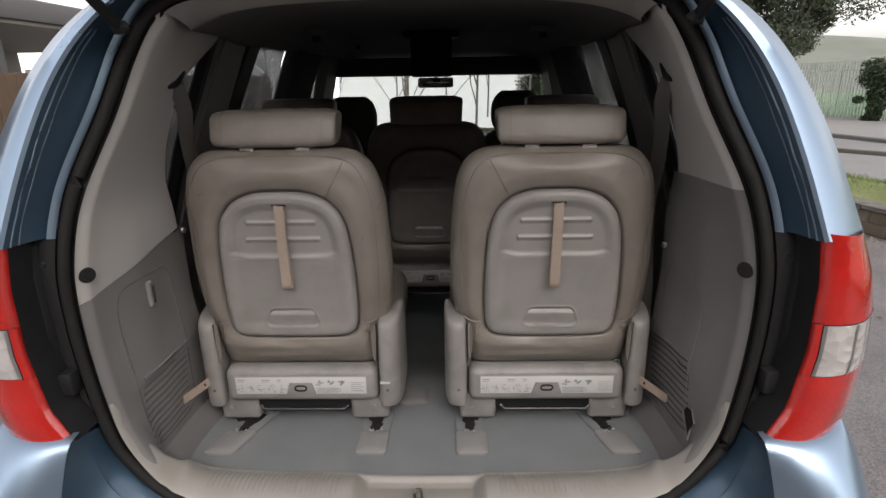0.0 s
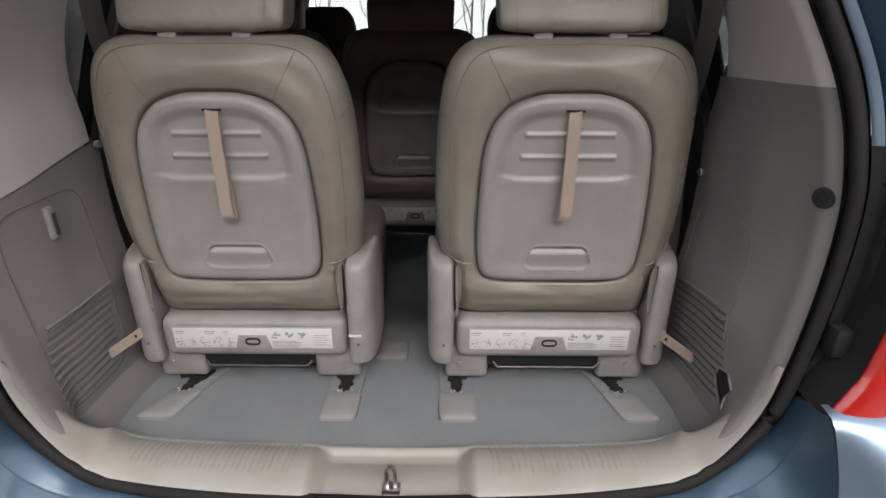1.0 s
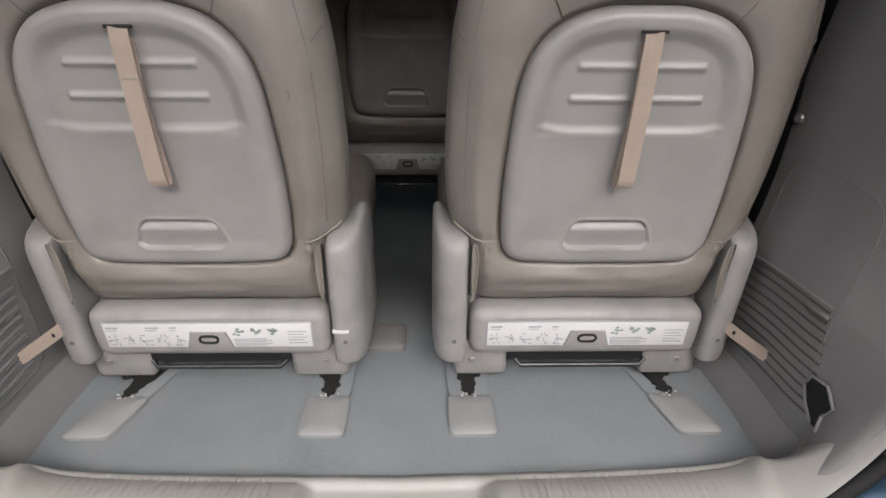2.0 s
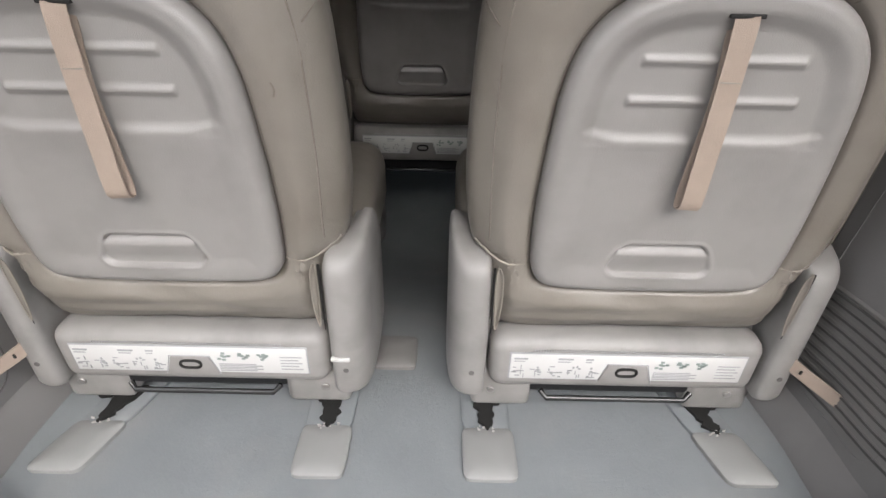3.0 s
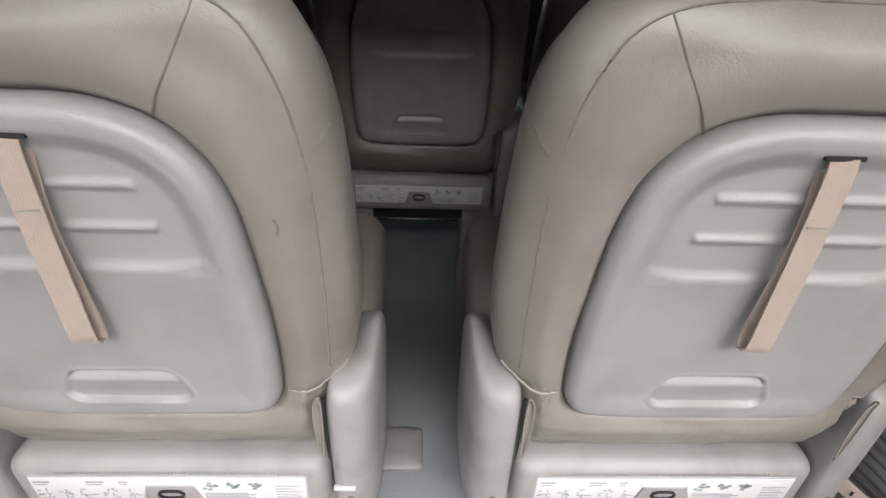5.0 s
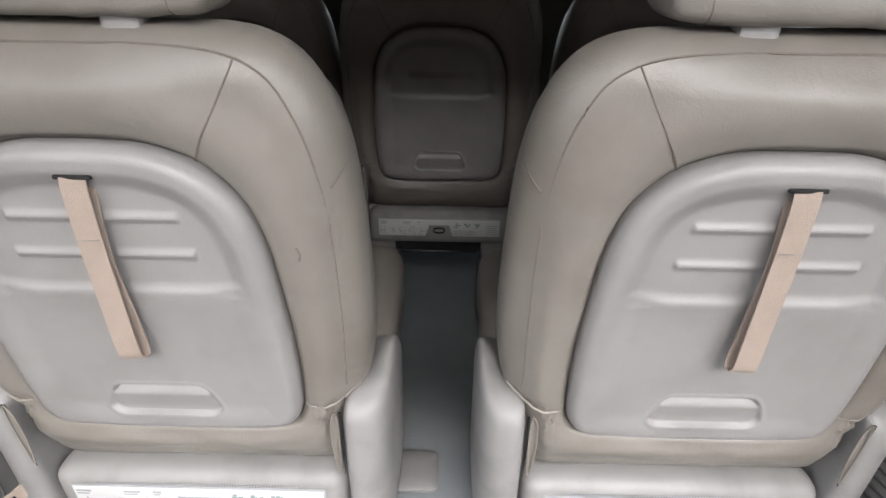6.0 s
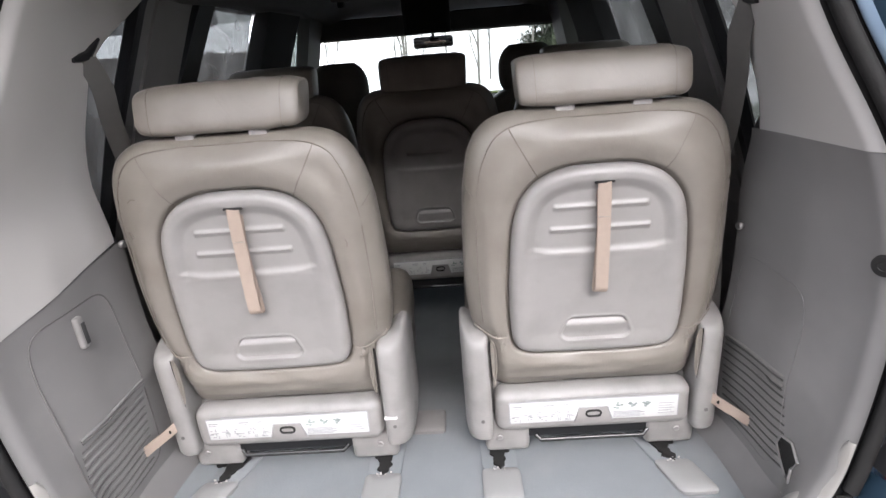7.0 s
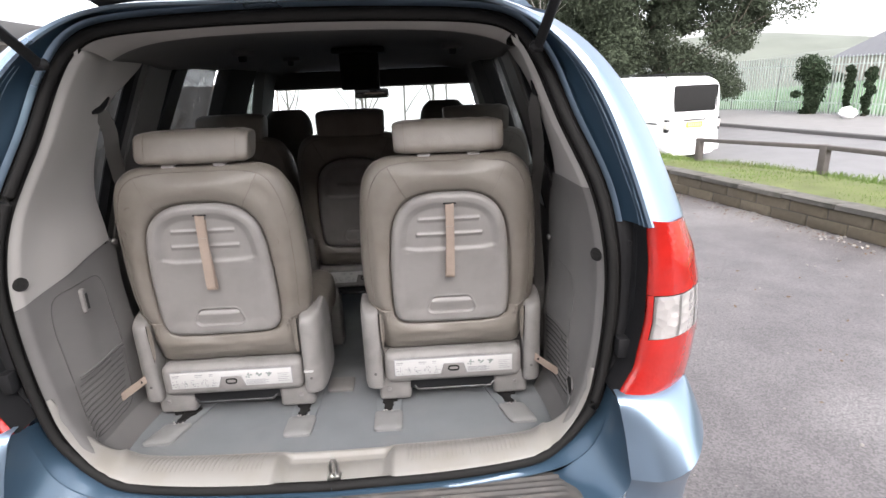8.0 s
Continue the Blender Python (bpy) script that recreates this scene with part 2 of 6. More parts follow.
def outward(ring, amounts, dy=0.0):
    """The ring moved outwards in its x-z plane by amounts (bottom, side, top)."""
    t = np.gradient(ring[:, [0, 2]], axis=0)
    nrm = np.stack([t[:, 1], -t[:, 0]], 1)
    nrm /= np.linalg.norm(nrm, axis=1)[:, None]
    z = ring[:, 2]
    a = np.interp(z, [0.6, 0.64, 0.75, 1.6, 1.72, 1.74], [amounts[0], amounts[0], amounts[1], amounts[1], amounts[2], amounts[2]])
    out = ring.copy()
    out[:, 0] += nrm[:, 0] * a
    out[:, 2] += nrm[:, 1] * a
    out[:, 1] += dy
    out[0, 0] = out[-1, 0] = 0
    return out


SEAL = outward(TRIM, (0.020, 0.044, 0.034))
STRIP = outward(SEAL, (0.012, 0.011, 0.012), -0.008)


def both(ring):
    """The half ring and its mirror image as one closed loop."""
    left = ring[1:-1][::-1].copy()
    left[:, 0] *= -1
    return np.vstack([ring, left])


def both_open(ring):
    """The half ring and its mirror image as one open run, left end to right end."""
    left = ring[1:][::-1].copy()
    left[:, 0] *= -1
    return np.vstack([left, ring])


def trim_x(z):
    """Half width of the opening at height z."""
    up = TRIM[(TRIM[:, 2] > 0.62) & (TRIM[:, 2] < 1.70)]
    return np.interp(z, up[:, 2], up[:, 0])


def trim_y(z):
    up = TRIM[(TRIM[:, 2] > 0.62) & (TRIM[:, 2] < 1.70)]
    return np.interp(z, up[:, 2], up[:, 1])


def wall_x(y, z):
    """Half width inside the luggage space."""
    e = y - trim_y(z)
    x = trim_x(z)
    x += max(0.0, np.interp(z, [0.57, 0.62, 0.80], [0.70, 0.712, 0.712]) - x) * smooth_step(0.02, 0.15, e) * (z < 0.85)
    up = smooth_step(1.12, 1.38, z)
    far = np.interp(z, [1.1, 1.3, 1.41, 1.54, 1.63, 1.70], [0.70, 0.692, 0.665, 0.622, 0.604, 0.575])
    x -= 0.012 * smooth_step(0.0, 0.03, e) + (1 - up) * (0.022 * smooth_step(0.02, 0.2, e) + 0.02 * smooth_step(0.25, 0.5, e))
    return x + up * (far - trim_x(z) + 0.012) * smooth_step(0.0, 0.28, e)


# ---- floor, walls, ceiling of the cabin ----
floor = tagged(new("floor"), "grey carpeted load floor of a minivan", "floor", kind="structure")


def floor_grid():
    bm = bmesh.new()
    ys = np.concatenate([np.linspace(1.20, 2.0, 60), np.linspace(2.03, 2.5, 24), np.linspace(2.6, 4.4, 18)])
    rows = []
    for y in ys:
        row = []
        for x in np.linspace(-0.78, 0.78, 79):
            z = FLOOR + wobble(x, y, 0, 7, 0.002)
            # added slope: tips the carpet away from the rear opening to darken the aisle
            z -= 0.24 * smooth_step(1.64, 2.42, y)
            z -= 0.004 * math.exp(-((abs(x) - 0.235) / 0.006) ** 2) * smooth_step(1.5, 1.42, y)
            row.append((x, y, z))
        rows.append(row)
    return loft(rows, bm=bm)


part("carpet", floor_grid(), CARPET, floor, "worn blue-grey carpet")


def pad_bm(x0, x1, y0, y1, skew):
    bm = bmesh.new()
    rings = []
    for h, inset in ((0.0, 0.0), (0.008, 0.0), (0.012, 0.005), (0.012, 0.03)):
        pts = []
        for k in range(28):
            a = 2 * math.pi * k / 28
            cx, cy = math.copysign(abs(math.cos(a)) ** 0.25, math.cos(a)), math.copysign(abs(math.sin(a)) ** 0.25, math.sin(a))
            px = (x0 + x1) / 2 + cx * ((x1 - x0) / 2 - inset)
            py = (y0 + y1) / 2 + cy * ((y1 - y0) / 2 - inset)
            pts.append((px + skew * (py - y0), py, FLOOR + h))
        rings.append(pts)
    return loft(rings, True, True, bm)


for x0, x1, skew in ((-0.616, -0.528, 0.34), (-0.190, -0.103, 0.02), (0.091, 0.180, -0.02), (0.519, 0.603, -0.30)):
    off = skew * 0.088
    channel = part("anchor_channel", pad_bm(x0 + 0.002 + off, x1 - 0.002 + off, 1.426, 1.66, skew), CARPET, floor, "carpeted channel behind the anchor cover")
    for v in channel.data.vertices:
        v.co.z = FLOOR + (v.co.z - FLOOR) * 0.7
    part("anchor_pad", pad_bm(x0, x1, 1.334, 1.434, skew), ANCHOR, floor, "grey plastic floor anchor cover")
    bm, rnd = bmesh.new(), random.Random(int(1000 * (x0 + 1)))
    rows = []
    for y, w in ((1.426, 0.0015), (1.430, 0.004), (1.434, 0.003), (1.438, 0.009), (1.445, 0.014), (1.452, 0.011), (1.460, 0.015), (1.468, 0.012), (1.478, 0.018), (1.510, 0.018)):
        xm, a, b = (x0 + x1) / 2 + skew * (y - 1.343), w * rnd.uniform(0.7, 1.3), w * rnd.uniform(0.7, 1.3)
        rows.append([(xm - a, y, FLOOR + 0.004), (xm - a, y, FLOOR + 0.0145), (xm + b, y, FLOOR + 0.0145), (xm + b, y, FLOOR + 0.004)])
    loft(rows, True, True, bm)
    part("anchor_slot", bm, RUBBER, floor, "torn black slot round the seat anchor")
    bm = bmesh.new()
    for _ in range(7):
        xs, ys = (x0 + x1) / 2 + skew * 0.085 + rnd.uniform(-0.022, 0.022), 1.430 + rnd.uniform(-0.008, 0.006)
        w = rnd.uniform(0.0006, 0.0030)
        box(xs - w, xs + w, ys - 0.0006, ys + 0.0006, FLOOR + 0.010, FLOOR + 0.0140 + rnd.uniform(0, 0.0015), bm=bm)
    tagged(part("torn_edge", bm, BEIGE, floor, "frayed pale edge of the torn cover", smooth=False), kind="stuff")
part("floor_cover", pad_bm(-0.088, 0.002, 1.575, 1.665, 0.0), GREY, floor, "raised grey plastic cover in the aisle")


def sill_half():
    """Outer edge, inner edge and upward direction of the sill plate from the middle round the corner into the side trim."""
    keys = ((0, 1.085, 0.602, 0, 1.262, 0.568, 0.0), (0.318, 1.098, 0.602, 0.318, 1.267, 0.568, 0.0), (0.50, 1.114, 0.609, 0.54, 1.270, 0.568, 0.005), (0.565, 1.122, 0.627, 0.630, 1.272, 0.571, 0.025),
            (0.607, 1.128, 0.650, 0.668, 1.272, 0.592, 0.045), (0.660, 1.137, 0.715, 0.688, 1.262, 0.68, 0.065), (0.694, 1.143, 0.79, 0.694, 1.240, 0.77, 0.08), (0.706, 1.146, 0.86, 0.704, 1.165, 0.86, 0.086))
    return curve_points(keys, 400)


def sill_grid():
    """The scuff plate behind the opening's lower edge, ribbed at both sides, dished in the middle."""
    half = sill_half()
    rows = []
    for v in np.linspace(0, 1, 44):
        row = []
        for rx, ry, rz, ix, iy, iz, deg in half:
            deg *= 1000
            th = radians(deg)
            nx, nz = -math.sin(th), math.cos(th)
            side_k = float(smooth_step(10, 75, deg))
            dx, dy, dz = ix - rx, iy - ry, iz - rz
            dn = dx * nx + dz * nz
            fall_in = float(smooth_step(0.78 - 0.45 * side_k, 1.0, v))
            h = (0.020 - 0.012 * side_k) * math.sin(math.pi * min(1, v * 1.35)) ** 0.7 * (1 - fall_in) + dn * fall_in
            x, y, z = rx + (dx - dn * nx) * v + nx * h, ry + dy * v, rz + (dz - dn * nz) * v + nz * h
            dish = smooth_step(0.168, 0.128, rx) * smooth_step(0.92, 0.62, v)
            z -= 0.036 * dish * smooth_step(0.0, 0.08, v + 0.05)
            rib = (0.5 + 0.5 * math.cos(2 * math.pi * x / 0.0125)) ** 6 * smooth_step(0.185, 0.195, x) * smooth_step(0.54, 0.50, x) * smooth_step(0.22, 0.27, v) * smooth_step(0.82, 0.76, v)
            row.append((x, y, z - 0.0022 * rib))
        rows.append([(-x, y, z) for x, y, z in row[:0:-1]] + row)
    return loft(rows)


sill = tagged(new("trim_1"), "ribbed beige plastic sill plate", "sill plate", kind="structure")
part("scuff_plate", sill_grid(), SCUFF, sill)
striker = base("striker", pose(0, 1.128, 0.588), "chrome tailgate striker loop in the sill dish", "striker")
part("loop", tube([(-0.008, 0, 0), (-0.008, 0, 0.042), (-0.004, 0, 0.052), (0.004, 0, 0.052), (0.008, 0, 0.042), (0.008, 0, 0)], 0.0045, 8), STEEL, striker)
part("foot", box(-0.018, 0.018, -0.012, 0.012, -0.008, 0.004, 0.002), STEEL, striker)


def side_sheet(side, z0f, z1f, y_end, n=40, m=34):
    """A moulded side panel from the opening's edge forwards; its lower and upper border follow z0f(y) and z1f(y)."""
    rows = []
    for i in range(m):
        v = i / (m - 1)
        row = []
        for k in range(n):
            u = (k / (n - 1)) ** 1.6
            zc = z0f(u) + (z1f(u) - z0f(u)) * v
            ye = trim_y(zc)
            y = ye + (y_end(zc) - ye) * u
            row.append((side * wall_x(y, zc), y, zc))
        rows.append(row)
    return rows


for side, name in ((-1, "wall_left"), (1, "wall_right")):
    wall = tagged(new(name), "moulded two-tone plastic side trim of the load space", "side trim", kind="structure")
    seam = (lambda u: 1.105 + 0.075 * u) if side < 0 else (lambda u: 1.336 - 0.016 * u)
    seam_low = (lambda u: 1.104 + 0.075 * u) if side < 0 else (lambda u: 1.335 - 0.016 * u)
    end_up = lambda z: np.interp(z, [1.1, 1.3, 1.41, 1.54, 1.59, 1.63, 1.67, 1.70], [1.518, 1.512, 1.512, 1.525, 1.585, 1.665, 1.725, 1.75])
    end_low = lambda z: 1.54
    part("upper_trim", loft(side_sheet(side, seam, lambda u: 1.708, end_up)), BEIGE, wall, "beige plastic pillar trim")
    part("lower_trim", loft(side_sheet(side, lambda u: 0.565 + 0.07 * smooth_step(0.2, 0.0, u), seam_low, end_low)), GREY, wall, "scuffed grey plastic lower trim")
    # the return of the trim towards the window, and the dark well beside the seat
    rows = []
    for z in np.linspace(0.565, 1.70, 30):
        ye = end_up(z) if z > seam(1) else end_low(z)
        x = wall_x(ye, z)
        rows.append([(side * x, ye, z), (side * (x + 0.008), ye + 0.010, z), (side * (x + 0.03), ye + 0.018, z), (side * (x + 0.10), ye + 0.024, z)])
    part("return", loft(rows), GREY, wall)
    back_rows = []
    for z in np.linspace(1.05, 1.45, 14):
        ys = np.linspace(trim_y(z) + 0.01, 1.505, 14)
        back_rows.append([(side * (wall_x(y, z) + 0.006), y, z) for y in ys])
    part("backing", loft(back_rows), GREY, wall)
    # service panel with louvres
    y0, y1, z0, z1 = (1.235, 1.46, 0.66, 1.10) if side < 0 else (1.30, 1.515, 0.66, 1.06)
    rail = []
    for k in range(48):
        a = 2 * math.pi * k / 48
        yy = (y0 + y1) / 2 + (y1 - y0) / 2 * math.copysign(abs(math.cos(a)) ** 0.3, math.cos(a))
        zz = (z0 + z1) / 2 + (z1 - z0) / 2 * math.copysign(abs(math.sin(a)) ** 0.3, math.sin(a))
        rail.append((side * (wall_x(yy, zz) - 0.0005), yy, zz))
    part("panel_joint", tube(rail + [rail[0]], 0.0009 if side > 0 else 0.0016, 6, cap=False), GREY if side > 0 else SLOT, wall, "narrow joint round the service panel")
    for k in range(11):
        zz = (0.672 if side < 0 else 0.690) + 0.0182 * k
        ya = (1.222 if side < 0 else 1.275) + 0.0035 * k
        yb = ya + (0.20 if side < 0 else 0.22)
        slope = 0.02 if side < 0 else -0.10
        pts = [(side * (wall_x(y, zz + slope * (y - ya)) - 0.0002), y, zz + slope * (y - ya)) for y in np.linspace(ya, yb, 8)]
        # tubes on the uncut panel; the slot's shade is in their dark colour
        part("louvre_slot", tube(pts, 0.0019 if side < 0 else 0.0023, 6), SLOT if side < 0 else DASH, wall, "louvre slot with its shade painted dark")
        pts = [(p[0] + side * (0.0030 if side < 0 else 0.0038), p[1], p[2] + 0.0075) for p in pts]
        part("louvre", tube(pts, 0.0046, 6), GREY, wall)
    rows = []
    for y in np.linspace(1.235, 1.54, 18):
        xw = wall_x(y, 0.64)
        rows.append([(side * (xw + 0.004), y, 0.642), (side * (xw - 0.006), y, 0.628), (side * (xw - 0.022), y, 0.596), (side * (xw - 0.030), y, 0.580), (side * (xw - 0.034), y, FLOOR - 0.006)])
    part("plinth", loft(rows), GREY, wall, "sloped foot of the side trim")
    # round black cap in the trim edge
    cz, cy = (1.168, 1.172)
    cx = wall_x(cy, cz)
    cap = part("cap", disc((side * (cx + 0.003), cy, cz), (-side, -0.75, 0), 0.0175, 0.007), RUBBER, wall, "round black plastic cap")
    face, up = Vector((-side, -0.75, 0)).normalized(), Vector((0, 0, 1))
    across = face.cross(up)
    for radius, out, thick in ((0.0155, 0.0050, 0.0016), (0.0085, 0.0072, 0.0012)):
        ring = [Vector((side * (cx + 0.003), cy, cz)) + face * out + across * radius * math.cos(a) + up * radius * math.sin(a) for a in np.linspace(0, 2 * math.pi, 25)]
        part("cap_rim", tube(ring, thick, 5, cap=False), RUBBER, cap)
    if side > 0:
        hole = [(wall_x(1.262 + 1.9 * dy, 0.728 + 1.25 * dz) - 0.002, 1.262 + 1.9 * dy, 0.728 + 1.25 * dz) for dy, dz in ((0.0, 0.03), (0.016, 0.024), (0.02, 0.006), (0.012, -0.016), (-0.004, -0.03), (-0.017, -0.022), (-0.012, -0.004), (-0.018, 0.016))]
        bm = bmesh.new()
        bm.faces.new([bm.verts.new(p) for p in hole])
        part("torn_hole", bm, RUBBER, wall, "torn dark hole in the trim")
        part("hole_rim", tube([(p[0] - 0.001, *p[1:]) for p in hole] + [hole[0]], 0.003, 6, cap=False), GREY, wall)
    else:
        zc, yc = 1.05, 1.352
        xx = -wall_x(yc, zc)
        latch = part("latch", box(xx - 0.004, xx + 0.010, yc - 0.011, yc + 0.011, zc - 0.034, zc + 0.034, 0.006, 3), PLATE, wall, "grey turn latch of the service panel")
        part("latch_slot", box(xx + 0.009, xx + 0.012, yc - 0.002, yc + 0.008, zc - 0.026, zc + 0.02, 0.001), DARK, latch)

# ---- cabin sides forward of the load space ----
def cabin_x(z):
    return np.interp(z, [0.4, 0.9, 1.12, 1.40, 1.68, 1.80], [0.74, 0.76, 0.75, 0.695, 0.610, 0.55])


def body_x(z):
    return np.interp(z, [0.2, 0.35, 0.6, 0.9, 1.10, 1.26, 1.48, 1.63, 1.70, 1.76, 1.82], [0.90, 0.95, 0.975, 0.975, 0.955, 0.915, 0.836, 0.745, 0.695, 0.65, 0.58])


def slab(side, y0, y1, z0, z1, xf, inner=0.0, outer=0.03, ny=4, nz=10, lean=0.0):
    """A piece of side wall between two lengths and two heights, following the section xf(z)."""
    bm = bmesh.new()
    faces = []
    for off in (inner, outer):
        rows = []
        for z in np.linspace(z0, z1, nz):
            rows.append([bm.verts.new((side * (xf(z) + off), y + lean * (z - z0), z)) for y in np.linspace(y0, y1, ny)])
        faces.append(rows)
        for a, b in zip(rows, rows[1:]):
            for i in range(ny - 1):
                bm.faces.new((a[i], a[i + 1], b[i + 1], b[i]))
    a, b = faces
    for r0, r1 in ((a[0], b[0]), (a[-1], b[-1])):
        for i in range(ny - 1):
            bm.faces.new((r0[i], r0[i + 1], r1[i + 1], r1[i]))
    for i in (0, -1):
        for j in range(nz - 1):
            bm.faces.new((a[j][i], a[j + 1][i], b[j + 1][i], b[j][i]))
    return bm


WINDOWS = (("quarter", 1.56, 1.90, 1.13, 1.69), ("sliding", 1.95, 2.62, 1.12, 1.70), ("front", 3.02, 3.62, 1.10, 1.68))
for side, name in ((-1, "wall_left_forward"), (1, "wall_right_forward")):
    wall = tagged(new(name), "grey and beige trimmed cabin side with windows", "cabin side", kind="structure")
    part("lower_panel", slab(side, 1.55, 4.45, 0.28, 1.12, cabin_x, 0, 0.05, 30, 14), GREY, wall)
    part("window_header", slab(side, 1.70, 4.0, 1.69, 1.80, cabin_x, -0.012, 0.04, 30, 6), LINER, wall)
    part("rear_pillar", slab(side, 1.555, 1.582, 1.12, 1.70, cabin_x, -0.014, 0.012, 4, 12, 0.33), BLACK, wall, "black window seal and pillar edge")
    part("pillar_edge", slab(side, 1.582, 1.625, 1.12, 1.70, cabin_x, -0.010, 0.03, 4, 12, 0.33), LINER, wall, "dark grey edge of the pillar trim")
    part("pillar_trim", slab(side, 1.625, 1.80, 1.12, 1.70, cabin_x, -0.018, 0.04, 8, 12, 0.33), GREY, wall, "grey plastic pillar trim")
    part("door_edge", slab(side, 1.80, 1.905, 1.12, 1.70, cabin_x, -0.004, 0.05, 6, 12, 0.46), BLACK, wall, "black door frame")
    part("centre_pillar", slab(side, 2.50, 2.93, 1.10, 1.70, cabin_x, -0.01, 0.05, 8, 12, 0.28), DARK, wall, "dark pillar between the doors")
    part("front_pillar", slab(side, 3.46, 3.74, 1.10, 1.70, cabin_x, -0.01, 0.05, 6, 12, -0.30), GREY, wall, "grey windscreen pillar trim")

# ---- ceiling ----
TOP = TRIM[TRIM[:, 2] > 1.694]


def ceiling_ring(y):
    zc = np.interp(y, [1.28, 1.6, 2.4, 3.1, 3.5, 3.80], [1.742, 1.758, 1.785, 1.795, 1.745, 1.665])
    near = float(smooth_step(1.95, 1.70, y))
    hw = near * (wall_x(y, 1.690) - 0.002) + (1 - near) * np.interp(y, [1.7, 4.2], [0.585, 0.60])
    drop = near * (zc - 0.012 - 1.688) + (1 - near) * 0.085 * np.interp(y, [3.2, 3.8], [1, 0.3])
    t = float(smooth_step(1.27, 1.55, y))
    ring = []
    for k in range(61):
        u = -1 + 2 * k / 60
        x0 = u * TOP[0, 0]
        y0, z0 = (np.interp(abs(x0), TOP[::-1, 0], TOP[::-1, i]) for i in (1, 2))
        x1, y1, z1 = u * hw, y, zc - drop * abs(u) ** 5 - 0.012 * u * u
        yy = y0 + (y - 1.27) if y < 1.55 else y + (y0 - 1.27) * max(0.0, 1 - (y - 1.55) / 0.3)
        ring.append((x0 + (x1 - x0) * t, yy, z0 + (z1 - z0) * t - 0.010 * math.sin(math.pi * t)))
    return ring


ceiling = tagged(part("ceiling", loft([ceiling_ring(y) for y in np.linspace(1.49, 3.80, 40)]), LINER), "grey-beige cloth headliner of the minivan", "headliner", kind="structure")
mod = ceiling.modifiers.new("thickness", 'SOLIDIFY')
mod.thickness, mod.offset = 0.012, 1.0
tagged(part("trim_2", loft([ceiling_ring(y) for y in np.linspace(1.272, 1.49, 12)]), BEIGE), "beige plastic header trim over the tailgate opening", "header trim", kind="structure")

# ---- the body of the car ----
car = base("minivan", pose(0, 0, 0), "light metallic blue minivan with its tailgate raised", "minivan")


# rubber seal: a fat round bead along the edge of the opening
loop = both((TRIM + SEAL) / 2)
part("tailgate_seal", tube([tuple(p) for p in np.vstack([loop, loop[:1]])], 0.0125, 10, cap=False), RUBBER, car, "black rubber tailgate seal")
a, b = both(TRIM), both(SEAL)
c = both(outward(SEAL, (0.003, 0.004, 0.003), 0.012))
back = both(TRIM)
back[:, 1] += 0.010
part("seal_base", loft([back, (a + b) / 2 + np.array([0, 0.012, 0]), c], True), RUBBER, car)

UP = [i for i in range(RN) if STRIP[i, 2] > 1.255]
LAMP = [i for i in range(RN) if 0.80 < STRIP[i, 2] <= 1.27]
LOWR = [i for i in range(RN) if STRIP[i, 2] <= 0.815]


def skin_edge(z):
    """Inner rear edge of the outer skin beside the opening: x and y at height z."""
    return (np.interp(z, [0.82, 0.90, 1.03, 1.17, 1.28, 1.49, 1.63, 1.70, 1.745, 1.78], [0.74, 0.78, 0.800, 0.800, 0.792, 0.724, 0.668, 0.602, 0.54, 0.47]),
            np.interp(z, [0.82, 1.17, 1.28, 1.49, 1.63, 1.70, 1.78], [1.058, 1.066, 1.080, 1.143, 1.190, 1.208, 1.225]))


def outer_edge(z):
    return body_x(z), np.interp(z, [0.8, 1.0, 1.26, 1.48, 1.63, 1.70, 1.79], [1.125, 1.13, 1.155, 1.214, 1.254, 1.27, 1.28])


EDGE = curve_points([(0, 1.072, 0.566), (0.30, 1.080, 0.570), (0.47, 1.088, 0.579), (0.57, 1.091, 0.593), (0.644, 1.092, 0.620), (0.695, 1.092, 0.670), (0.723, 1.092, 0.747), (0.738, 1.088, 0.818)], 200)


def jamb_edge(i):
    """The outer edge of the lower jamb beside place i of the seal."""
    n0, n1 = LOWR[0], LOWR[-1]
    return EDGE[round(199 * (i - n0) / (n1 - n0))]


def soften(r, n=4):
    """A run of points with its kinks rounded off."""
    a = np.array(r)
    for _ in range(3):
        pad = np.vstack([2 * a[0] - a[n:0:-1], a, 2 * a[-1] - a[-2:-n - 2:-1]])
        a = np.stack([np.convolve(pad[:, i], np.ones(2 * n + 1) / (2 * n + 1), "valid") for i in range(3)], 1)
    return [tuple(p) for p in a]


